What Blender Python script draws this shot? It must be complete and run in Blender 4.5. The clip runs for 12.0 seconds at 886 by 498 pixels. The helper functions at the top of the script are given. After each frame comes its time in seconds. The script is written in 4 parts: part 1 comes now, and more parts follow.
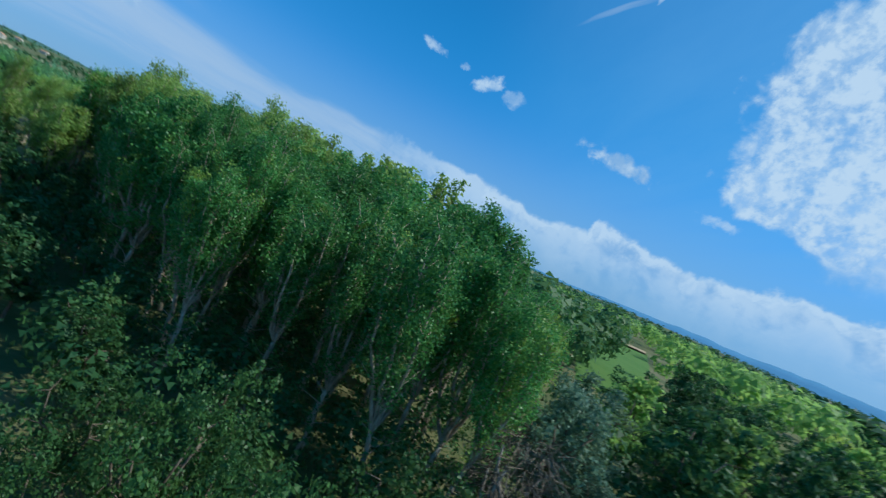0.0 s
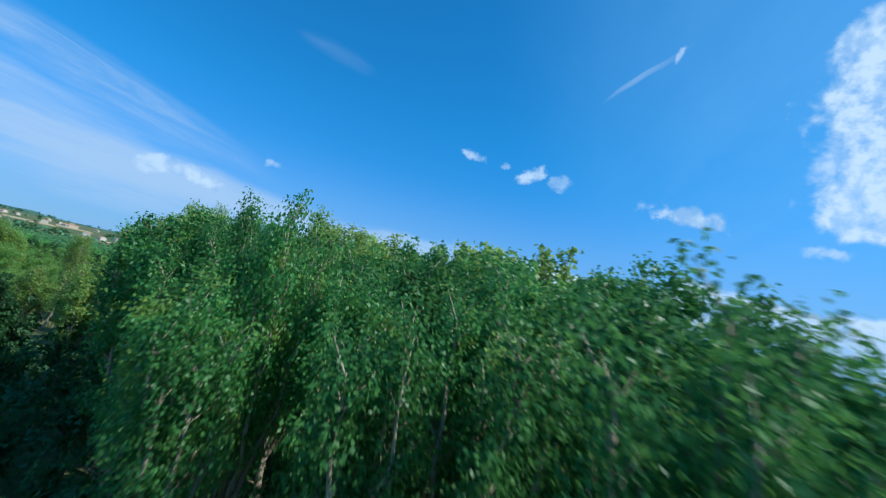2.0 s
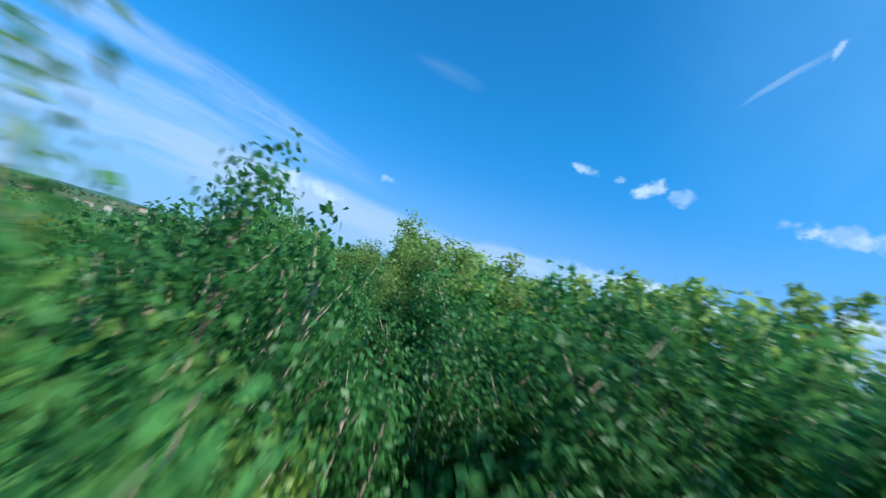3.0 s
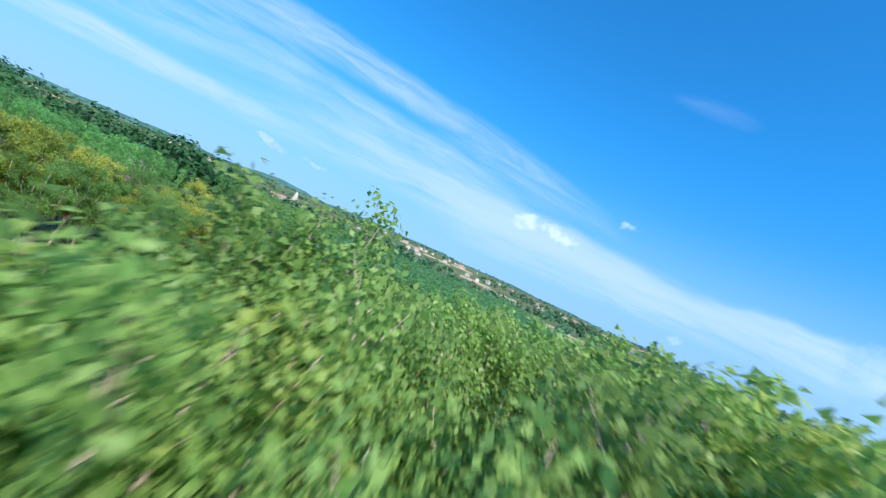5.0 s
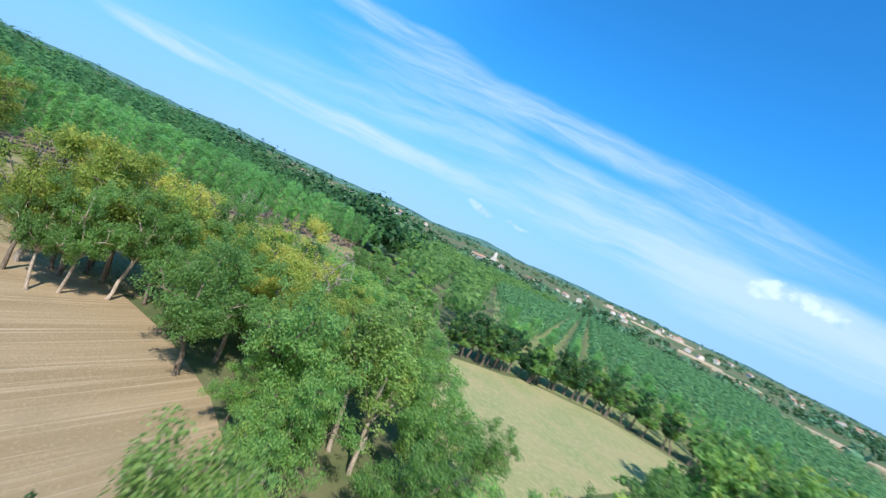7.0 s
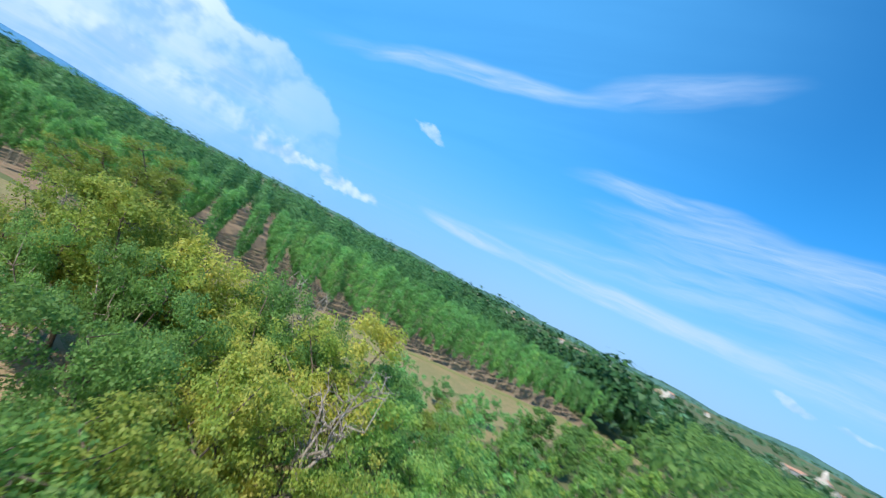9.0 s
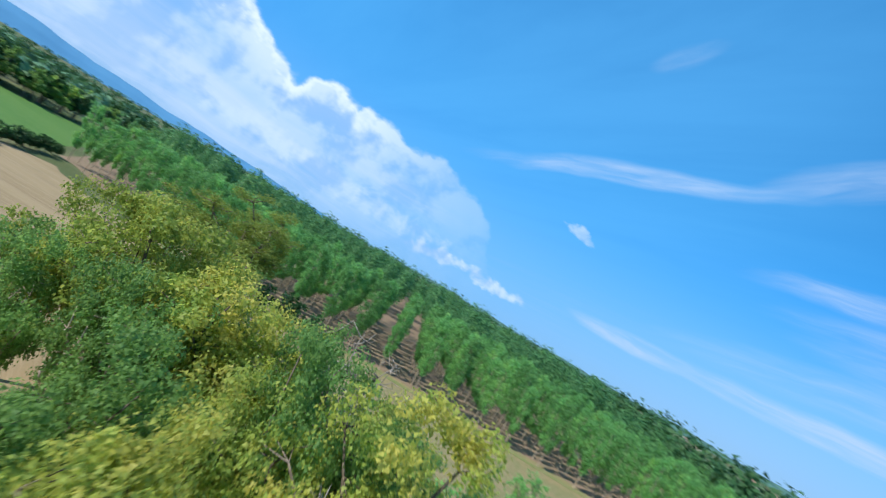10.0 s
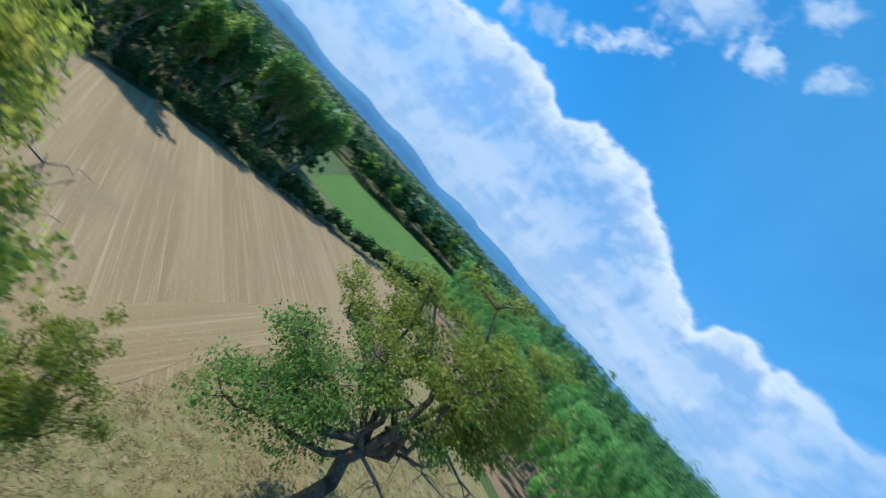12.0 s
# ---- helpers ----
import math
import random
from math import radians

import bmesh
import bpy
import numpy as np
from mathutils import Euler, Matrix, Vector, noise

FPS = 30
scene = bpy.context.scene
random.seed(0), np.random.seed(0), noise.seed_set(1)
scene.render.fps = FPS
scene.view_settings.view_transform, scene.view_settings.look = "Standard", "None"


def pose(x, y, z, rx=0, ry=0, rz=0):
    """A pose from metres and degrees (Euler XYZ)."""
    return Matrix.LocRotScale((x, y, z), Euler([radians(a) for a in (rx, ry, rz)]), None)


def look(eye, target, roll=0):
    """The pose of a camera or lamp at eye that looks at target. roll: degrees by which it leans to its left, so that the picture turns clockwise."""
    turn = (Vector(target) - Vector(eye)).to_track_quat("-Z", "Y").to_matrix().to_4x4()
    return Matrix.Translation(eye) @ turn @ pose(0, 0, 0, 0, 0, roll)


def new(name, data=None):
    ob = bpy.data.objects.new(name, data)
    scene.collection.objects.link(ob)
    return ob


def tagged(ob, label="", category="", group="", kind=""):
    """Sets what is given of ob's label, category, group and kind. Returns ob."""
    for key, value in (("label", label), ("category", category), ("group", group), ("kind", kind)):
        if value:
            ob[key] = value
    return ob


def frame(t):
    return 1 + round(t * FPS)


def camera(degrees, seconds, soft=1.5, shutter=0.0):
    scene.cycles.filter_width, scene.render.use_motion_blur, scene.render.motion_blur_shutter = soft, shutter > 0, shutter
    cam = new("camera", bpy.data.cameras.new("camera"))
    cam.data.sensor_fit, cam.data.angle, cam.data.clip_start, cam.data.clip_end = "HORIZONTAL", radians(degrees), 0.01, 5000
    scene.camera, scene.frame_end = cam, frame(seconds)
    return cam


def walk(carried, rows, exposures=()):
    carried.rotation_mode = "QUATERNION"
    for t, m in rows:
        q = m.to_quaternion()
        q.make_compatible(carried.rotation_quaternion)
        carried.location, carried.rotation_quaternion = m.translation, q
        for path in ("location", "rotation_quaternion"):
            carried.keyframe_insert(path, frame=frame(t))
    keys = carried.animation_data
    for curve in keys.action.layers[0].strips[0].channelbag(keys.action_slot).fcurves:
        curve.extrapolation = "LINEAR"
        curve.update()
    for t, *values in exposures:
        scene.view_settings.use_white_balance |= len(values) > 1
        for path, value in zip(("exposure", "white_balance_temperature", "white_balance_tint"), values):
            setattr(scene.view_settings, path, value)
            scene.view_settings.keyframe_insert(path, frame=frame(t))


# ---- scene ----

# ---------------------------------------------------------------- camera
cam = camera(89.8, 12.0, soft=1.2, shutter=0.42)

# seconds, x, y, z, yaw to the left from +y, pitch, lean
PATH = [
    (0.0, 0.0, 0.0, 11.9, 1.3, -1.9, 23.6), (0.5, 0.12, 1.19, 11.0, 6.8, -0.4, 18.8),
    (1.0, -0.65, 3.41, 10.47, 8.0, 2.9, 14.4), (1.5, -1.88, 6.7, 10.41, 10.1, 6.4, 11.7),
    (2.0, -2.96, 10.97, 11.23, 13.9, 7.8, 11.7), (2.5, -4.96, 16.06, 12.11, 19.9, 7.5, 13.4),
    (3.0, -7.78, 21.66, 13.05, 27.5, 6.4, 15.3), (3.2, -9.09, 23.94, 13.43, 30.5, 5.9, 16.2),
    (4.8, -22.65, 41.34, 15.8, 54.7, 2.1, 23.5), (5.0, -24.7, 43.25, 16.2, 56.9, 1.8, 23.6),
    (5.5, -30.13, 47.75, 17.1, 62.6, 0.8, 24.0), (6.0, -36.17, 51.87, 17.6, 69.4, -0.5, 24.4),
    (6.5, -42.75, 54.19, 17.8, 76.0, -1.4, 24.9), (7.0, -49.15, 56.15, 17.4, 83.2, -1.7, 25.2),
    (7.2, -51.77, 56.83, 17.2, 86.1, -1.7, 25.4), (8.8, -72.5, 65.3, 17.8, 117.5, 2.5, 28.0),
    (9.0, -75.1, 64.9, 17.6, 121.9, 2.9, 28.4), (9.5, -81.2, 62.9, 17.0, 133.2, 4.0, 29.6),
    (10.0, -87.0, 59.5, 16.3, 144.5, 4.7, 31.4), (10.5, -92.1, 54.8, 15.9, 156.1, 4.6, 33.5),
    (11.0, -96.1, 48.8, 15.7, 168.2, 3.6, 36.0), (11.5, -99.0, 42.1, 15.6, 181.8, 1.1, 39.7),
    (12.0, -100.8, 34.6, 15.4, 197.3, -3.5, 47.5),
]


def heading(yaw, pitch):
    a, b = radians(yaw), radians(pitch)
    return Vector((-math.sin(a) * math.cos(b), math.cos(a) * math.cos(b), math.sin(b)))


walk(cam, [(t, look(Vector((x, y, z)), Vector((x, y, z)) + heading(yaw, pitch), lean)) for t, x, y, z, yaw, pitch, lean in PATH],
     [(0.0, -0.36, 5750, 2), (0.5, -0.1, 5750, 3), (1.5, -0.04, 5750, 3), (2.0, -0.12, 5700, 3), (3.2, 0.12, 5800, 4), (4.8, 0.34, 5850, 10), (7.2, 0.4, 5950, 16), (9.0, 0.25, 6100, 12), (10.5, 0.05, 6050, 10), (11.0, 0.03, 6000, 10), (12.0, -0.08, 5950, 9)])

# ---------------------------------------------------------------- sky and sun
SUN_YAW, SUN_HEIGHT = -89.0, 48.0
sun_way = heading(SUN_YAW, SUN_HEIGHT)

world = bpy.data.worlds.new("sky")
scene.world = world
world.use_nodes = True
wt = world.node_tree
wt.nodes.clear()


def wmath(op, a, b=None, clamp=False):
    n = wt.nodes.new("ShaderNodeMath")
    n.operation, n.use_clamp = op, clamp
    for k, v in enumerate((a, b)):
        if v is None:
            continue
        if isinstance(v, (int, float)):
            n.inputs[k].default_value = v
        else:
            wt.links.new(v, n.inputs[k])
    return n.outputs[0]


def wdot(a, v):
    n = wt.nodes.new("ShaderNodeVectorMath")
    n.operation = "DOT_PRODUCT"
    wt.links.new(a, n.inputs[0])
    n.inputs[1].default_value = v
    return n.outputs["Value"]


def wnoise(vector, scale, detail, rough, warp=0.0):
    n = wt.nodes.new("ShaderNodeTexNoise")
    wt.links.new(vector, n.inputs["Vector"])
    n.inputs["Scale"].default_value, n.inputs["Detail"].default_value = scale, detail
    n.inputs["Roughness"].default_value, n.inputs["Distortion"].default_value = rough, warp
    return n.outputs["Fac"]


def wramp(value, lo, hi, out=1.0):
    n = wt.nodes.new("ShaderNodeMapRange")
    n.interpolation_type = "SMOOTHSTEP"
    wt.links.new(value, n.inputs["Value"])
    n.inputs["From Min"].default_value, n.inputs["From Max"].default_value, n.inputs["To Max"].default_value = lo, hi, out
    return n.outputs["Result"]


sky = wt.nodes.new("ShaderNodeTexSky")
sky.sky_type, sky.sun_disc = "NISHITA", False
sky.sun_elevation, sky.sun_rotation = radians(SUN_HEIGHT), radians(-SUN_YAW)
sky.air_density, sky.dust_density, sky.ozone_density, sky.altitude = 1.0, 0.25, 3.0, 100

coord = wt.nodes.new("ShaderNodeTexCoord")
ray = coord.outputs["Generated"]
split = wt.nodes.new("ShaderNodeSeparateXYZ")
wt.links.new(ray, split.inputs[0])
tint = wt.nodes.new("ShaderNodeMix")
tint.data_type = "RGBA"
wt.links.new(wramp(split.outputs["Z"], 0.0, 0.42), tint.inputs["Factor"])
tint.inputs["A"].default_value, tint.inputs["B"].default_value = (0.62, 0.95, 1.5, 1), (0.34, 1.35, 1.85, 1)
toned = wt.nodes.new("ShaderNodeVectorMath")
toned.operation = "MULTIPLY"
wt.links.new(sky.outputs["Color"], toned.inputs[0])
wt.links.new(tint.outputs["Result"], toned.inputs[1])
up = wmath("MAXIMUM", split.outputs["Z"], 0.02)
plane = wt.nodes.new("ShaderNodeCombineXYZ")
wt.links.new(wmath("MULTIPLY", wmath("DIVIDE", split.outputs["X"], up), 1.5), plane.inputs[0])
wt.links.new(wmath("MULTIPLY", wmath("DIVIDE", split.outputs["Y"], up), 0.28), plane.inputs[1])


def wwarp(scale, detail, amount):
    """The view direction, shifted a little by noise, so that no cloud keeps a clean outline."""
    n, shift, grow = wt.nodes.new("ShaderNodeTexNoise"), wt.nodes.new("ShaderNodeVectorMath"), wt.nodes.new("ShaderNodeVectorMath")
    wt.links.new(ray, n.inputs["Vector"])
    n.inputs["Scale"].default_value, n.inputs["Detail"].default_value, n.inputs["Roughness"].default_value = scale, detail, 0.62
    shift.operation, grow.operation = "SUBTRACT", "MULTIPLY_ADD"
    wt.links.new(n.outputs["Color"], shift.inputs[0])
    shift.inputs[1].default_value = (0.5, 0.5, 0.5)
    wt.links.new(shift.outputs[0], grow.inputs[0])
    grow.inputs[1].default_value = (amount, amount, amount)
    wt.links.new(ray, grow.inputs[2])
    return grow.outputs[0]


ray_puff, ray_wisp = wwarp(11.0, 6.0, 0.06), wwarp(2.6, 3.0, 0.05)
fluffy = wnoise(ray, 16.0, 8.0, 0.62, 0.3)
coarse = wnoise(ray, 5.5, 4.0, 0.55)
streaky = wnoise(plane.outputs[0], 1.3, 6.0, 0.6, 0.4)
speckle = wnoise(ray, 46.0, 4.0, 0.6)

# yaw and height of both ends, half width in degrees, density, sort
CLOUDS = [
    ((13.8, 20.6), (10.0, 19.4), 0.55, 0.8, "puff"), ((8.8, 19.9), (6.9, 19.6), 0.45, 0.6, "puff"),
    ((6.4, 18.0), (2.0, 19.9), 0.75, 0.95, "puff"), ((1.8, 18.6), (-1.4, 18.3), 0.8, 0.6, "puff"),
    ((-9.0, 16.6), (-18.6, 15.6), 1.15, 1.0, "puff"),
    ((27.0, 6.8), (8.0, 6.6), 1.5, 0.9, "wisp"),
    ((-24.5, 13.0), (-30.0, 13.2), 0.7, 0.7, "puff"),
    ((-4.0, 28.4), (-12.2, 33.8), 0.22, 0.5, "wisp"), ((-10.6, 32.8), (-12.2, 34.2), 0.28, 0.6, "puff"),
    ((50.2, 9.0), (46.6, 8.9), 0.85, 0.9, "puff"), ((46.0, 9.3), (41.2, 8.6), 0.8, 1.0, "puff"), ((38.2, 13.0), (35.4, 12.8), 0.45, 0.5, "puff"),
    ((79.0, 10.3), (26.0, 6.3), 1.5, 0.7, "wisp"), ((74.0, 18.3), (40.0, 12.6), 1.5, 0.5, "wisp"), ((79.0, 15.0), (48.0, 10.4), 0.9, 0.5, "wisp"),
    ((66.0, 9.4), (34.0, 7.6), 1.3, 0.95, "wisp"), ((58.0, 8.0), (22.0, 6.0), 1.8, 0.8, "wisp"), ((60.0, 6.2), (36.0, 5.6), 2.0, 0.5, "wisp"), ((37.0, 28.0), (28.0, 26.8), 0.7, 0.12, "wisp"),
    ((104.0, 16.6), (61.0, 17.2), 1.5, 0.7, "wisp"), ((112.0, 9.2), (48.0, 12.6), 1.6, 0.5, "wisp"),
    ((125.8, 6.0), (112.0, 5.8), 0.75, 0.95, "wisp"), ((114.0, 5.9), (84.0, 7.4), 0.85, 0.95, "wisp"), ((90.0, 7.2), (46.0, 8.6), 1.9, 0.6, "wisp"), ((60.0, 6.8), (16.0, 5.2), 2.2, 0.7, "wisp"),
    ((83.2, 5.1), (79.2, 5.0), 0.42, 0.8, "puff"), ((78.3, 4.9), (74.6, 4.8), 0.38, 0.7, "puff"), ((72.5, 5.4), (70.5, 5.2), 0.3, 0.5, "puff"), ((28.8, 2.6), (26.9, 2.5), 0.4, 0.5, "puff"), ((24.8, 7.2), (14.0, 7.6), 0.9, 0.7, "wisp"),
    ((145.6, 4.1), (131.0, 3.7), 0.6, 0.85, "puff"), ((144.2, 18.7), (113.3, 27.4), 0.9, 0.75, "wisp"), ((115.0, 27.4), (94.0, 34.0), 1.3, 0.45, "wisp"),
    ((132.8, 15.4), (127.6, 14.9), 0.55, 0.65, "puff"), ((111.0, 19.0), (88.0, 20.2), 0.95, 0.7, "wisp"), ((104.0, 14.2), (78.0, 14.4), 1.4, 0.45, "wisp"),
    ((133.0, 35.4), (126.0, 39.2), 0.8, 0.25, "wisp"),
    ((232.0, 2.6), (156.0, 2.8), 3.4, 0.9, "wisp"), ((178.0, 4.6), (146.0, 4.8), 1.5, 0.6, "puff"),
    ((214.0, 20.6), (203.0, 27.0), 1.5, 0.85, "puff"), ((205.0, 26.0), (196.0, 30.6), 1.3, 0.95, "puff"), ((203.0, 31.6), (190.0, 38.6), 2.6, 0.75, "puff"),
    ((192.4, 33.8), (184.0, 36.4), 1.2, 0.95, "puff"), ((183.6, 36.6), (177.0, 38.6), 1.1, 0.85, "puff"), ((189.6, 40.6), (183.0, 42.4), 1.2, 0.7, "puff"), ((176.6, 40.6), (168.0, 41.4), 2.4, 0.6, "puff"),
    ((149.6, 3.2), (142.0, 3.6), 0.7, 0.8, "puff"), ((196.0, 6.0), (160.0, 5.2), 1.0, 0.9, "wisp"), ((215.0, 8.0), (176.0, 8.4), 1.2, 0.7, "wisp"), ((170.0, 7.4), (146.0, 8.4), 1.2, 0.6, "wisp"),
    ((300.0, 14.0), (275.0, 10.0), 3.0, 0.6, "puff"),
]


def wstreak(way, along, across, seed):
    """Fine fibres that run along a high cloud."""
    v = wt.nodes.new("ShaderNodeCombineXYZ")
    wt.links.new(wmath("MULTIPLY", wdot(way, along), 5.0), v.inputs[0])
    wt.links.new(wmath("MULTIPLY", wdot(way, across), 42.0), v.inputs[1])
    v.inputs[2].default_value = seed * 3.7
    return wnoise(v.outputs[0], 1.0, 5.0, 0.62, 0.5)


def wjoin(a, b):
    return b if a is None else wmath("SUBTRACT", wmath("ADD", a, b), wmath("MULTIPLY", a, b))


thick, thin = None, None
for number, ((ya, ha), (yb, hb), half, density, sort) in enumerate(CLOUDS):
    a, b = heading(ya, ha), heading(yb, hb)
    mid = (a + b).normalized()
    along = (b - a - mid * (b - a).dot(mid)).normalized()
    across = mid.cross(along)
    way = ray_wisp if sort == "wisp" else ray_puff
    long_half = (b - a).length / 2 * (1.12 if sort == "puff" else 1.3)
    u = wmath("DIVIDE", wdot(way, along), long_half)
    v = wmath("DIVIDE", wdot(way, across), math.sin(radians(half)) * (1.35 if sort == "puff" else 1.7))
    inside = wmath("SUBTRACT", 1.0, wmath("ADD", wmath("MULTIPLY", u, u), wmath("MULTIPLY", v, v)))
    if sort == "puff":
        rough = wmath("ADD", wmath("MULTIPLY", wmath("SUBTRACT", fluffy, 0.53), 3.4), wmath("MULTIPLY", wmath("SUBTRACT", speckle, 0.5), 1.6))
        m = wramp(wmath("ADD", inside, rough), 0.0, 1.1, density)
    else:
        hair = wramp(wstreak(ray_wisp, along, across, number), 0.28, 0.74)
        body = wramp(wmath("ADD", inside, wmath("MULTIPLY", wmath("SUBTRACT", streaky, 0.5), 0.5)), -0.05, 1.0, density)
        m = wmath("MULTIPLY", body, wmath("ADD", 0.22, wmath("MULTIPLY", hair, 0.95)))
    m = wmath("MULTIPLY", m, wmath("GREATER_THAN", wdot(ray, mid), 0.0))
    if sort == "wisp":
        thin = wjoin(thin, wmath("MINIMUM", m, 1.0))
    else:
        thick = wjoin(thick, m)


def wcurve(value, lo, hi, points, top):
    """A broken line over the value, scaled so that it reads in the points' own unit."""
    n = wt.nodes.new("ShaderNodeMapRange")
    wt.links.new(value, n.inputs["Value"])
    n.inputs["From Min"].default_value, n.inputs["From Max"].default_value = lo, hi
    r = wt.nodes.new("ShaderNodeValToRGB")
    wt.links.new(n.outputs["Result"], r.inputs[0])
    stops = r.color_ramp.elements
    while len(stops) < len(points):
        stops.new(0.5)
    for stop, (p, q) in zip(stops, sorted(points)):
        stop.position = (p - lo) / (hi - lo)
        stop.color = (q / top, q / top, q / top, 1)
    return wmath("MULTIPLY", r.outputs[0], top)


def wangles(way, middle):
    """Degrees to the left of a heading, and degrees above the horizon."""
    side = wmath("ARCTAN2", wdot(way, heading(middle + 90, 0)), wdot(way, heading(middle, 0)))
    z = wt.nodes.new("ShaderNodeSeparateXYZ")
    wt.links.new(way, z.inputs[0])
    return wmath("MULTIPLY", side, 57.2958), wmath("MULTIPLY", wmath("ARCSINE", z.outputs["Z"]), 57.2958)


# banks of heaped clouds: degrees from the middle heading and the height of their crest
billow = wnoise(ray, 24.0, 6.0, 0.6, 0.4)
BANKS = [
    (180, [(-48, 0), (-42, 5), (-39, 10.6), (-33, 14), (-27.5, 14.8), (-21.5, 14.2), (-15, 15.2), (-10.6, 13.9), (-9.8, 12.3), (-5, 14.6), (4, 19.4), (7, 21.2), (16, 21), (19.6, 18.7), (26, 20.8), (37, 18.2), (60, 17)], 1.0, 0.55),
    (-12, [(-40, 9), (-24, 8.3), (-18, 7.6), (-14, 7.6), (-8, 8.7), (-3.3, 9.1), (-2.4, 7.3), (5, 7.4), (9, 8.0), (17, 8.6), (25, 9.3), (30, 8.4), (32.5, 3), (34, 0)], 0.85, 0.45),
]
rim = None
for middle, crest, density, body in BANKS:
    side, high = wangles(ray_puff, middle)
    top = wcurve(side, -70, 70, [(-70, 0)] + crest + [(70, crest[-1][1])], 30.0)
    below = wmath("ADD", wmath("SUBTRACT", top, high), wmath("MULTIPLY", wmath("SUBTRACT", fluffy, 0.5), 2.4))
    solid = wramp(below, 0.0, 0.9, density)
    deep = wmath("ADD", wmath("MULTIPLY", wmath("SUBTRACT", coarse, 0.5), 6.0), below)
    fade = wmath("ADD", wmath("MULTIPLY", wmath("SUBTRACT", 1.0, wramp(deep, 1.5, 7.5)), 1.0 - body), body)
    fade = wmath("MULTIPLY", fade, wramp(high, -2.0, 7.0))
    m = wmath("MULTIPLY", wmath("MULTIPLY", solid, fade), wramp(wmath("MULTIPLY", side, 1.0 if middle == 180 else -1.0), -44.0 if middle == 180 else -34.0, -36.0 if middle == 180 else -12.0))
    m = wmath("MULTIPLY", m, wmath("GREATER_THAN", wdot(ray, heading(middle, 0)), 0.35))
    if middle == 180:
        m = wmath("MULTIPLY", m, wmath("ADD", 0.3, wramp(side, -40.0, -14.0, 0.7)))
    thick = wjoin(thick, m)
    edge = wmath("MULTIPLY", m, wmath("SUBTRACT", 1.0, wramp(wmath("ADD", below, wmath("MULTIPLY", wmath("SUBTRACT", billow, 0.5), 9.0)), 0.6, 3.6)))
    rim = edge if rim is None else wmath("MAXIMUM", rim, edge)

# a dappled sheet: its western border over the height
side, high = wangles(ray_puff, -36)
border = wcurve(high, 8, 44, [(8, 0), (11, 1), (13, 4), (15, 9), (17, 13), (19, 12.2), (21, 12.2), (25, 12.8), (29, 11.6), (33, 10.4), (36, 6), (44, 0)], 20.0)
within_sheet = wmath("ADD", wmath("SUBTRACT", border, side), wmath("ADD", wmath("MULTIPLY", wmath("SUBTRACT", fluffy, 0.52), 9.0), wmath("MULTIPLY", wmath("SUBTRACT", coarse, 0.55), 12.0)))
dapple = wramp(wmath("ADD", wmath("MULTIPLY", speckle, 0.5), wmath("MULTIPLY", billow, 0.5)), 0.36, 0.58)
sheet = wmath("MULTIPLY", wramp(within_sheet, 0.0, 3.0), wmath("ADD", 0.45, wmath("MULTIPLY", dapple, 0.5)))
sheet = wmath("MULTIPLY", sheet, wmath("MULTIPLY", wmath("GREATER_THAN", wdot(ray, heading(-36, 0)), 0.3), wramp(high, 9.0, 14.0)))
thick = wjoin(thick, sheet)
rim = wmath("MAXIMUM", rim, wmath("MULTIPLY", sheet, 0.9))


def wlayer(below, factor, colour):
    n = wt.nodes.new("ShaderNodeMix")
    n.data_type = "RGBA"
    wt.links.new(factor, n.inputs["Factor"])
    wt.links.new(below, n.inputs["A"])
    if isinstance(colour, tuple):
        n.inputs["B"].default_value = (*colour, 1)
    else:
        wt.links.new(colour, n.inputs["B"])
    return n.outputs["Result"]


# haze low over the land, a thin high veil in the south-west, then thin and thick clouds
veil = wramp(wmath("MULTIPLY", split.outputs["Z"], -1.0), -0.3, 0.0, 0.8)
east_veil = wmath("MULTIPLY", wramp(wdot(ray_wisp, heading(-48, 30)), 0.62, 0.98, 0.5), wramp(streaky, -0.2, 0.8))
high_veil = wmath("MULTIPLY", wramp(wdot(ray_wisp, heading(146, 34)), 0.6, 0.98, 0.62), wramp(streaky, -0.3, 0.7))
shade = wt.nodes.new("ShaderNodeMix")
shade.data_type = "RGBA"


def wtoward_sun(amount):
    n = wt.nodes.new("ShaderNodeVectorMath")
    wt.links.new(ray, n.inputs[0])
    n.inputs[1].default_value = sun_way * amount
    return n.outputs[0]


# the sides of the clouds that face the sun are bright
lit = wmath("SUBTRACT", coarse, wnoise(wtoward_sun(0.05), 5.5, 4.0, 0.55))
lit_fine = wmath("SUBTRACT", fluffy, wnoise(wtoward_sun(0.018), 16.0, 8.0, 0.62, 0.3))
glow = wramp(wmath("ADD", lit, wmath("MULTIPLY", lit_fine, 0.45)), -0.13, 0.07)
wt.links.new(wmath("MAXIMUM", wmath("MULTIPLY", glow, 0.7), rim), shade.inputs["Factor"])
shade.inputs["A"].default_value, shade.inputs["B"].default_value = (3.3, 5.5, 8.7, 1), (7.9, 9.1, 10.4, 1)
air = wlayer(toned.outputs["Vector"], veil, (2.6, 4.8, 7.8))
air = wlayer(wlayer(air, high_veil, (1.3, 4.9, 9.4)), east_veil, (2.2, 5.2, 9.2))
air = wlayer(air, wmath("MULTIPLY", thin, 0.8), (5.2, 6.7, 8.9))
mixed = wlayer(air, thick, shade.outputs["Result"])
back = wt.nodes.new("ShaderNodeBackground")
back.inputs["Strength"].default_value = 0.1
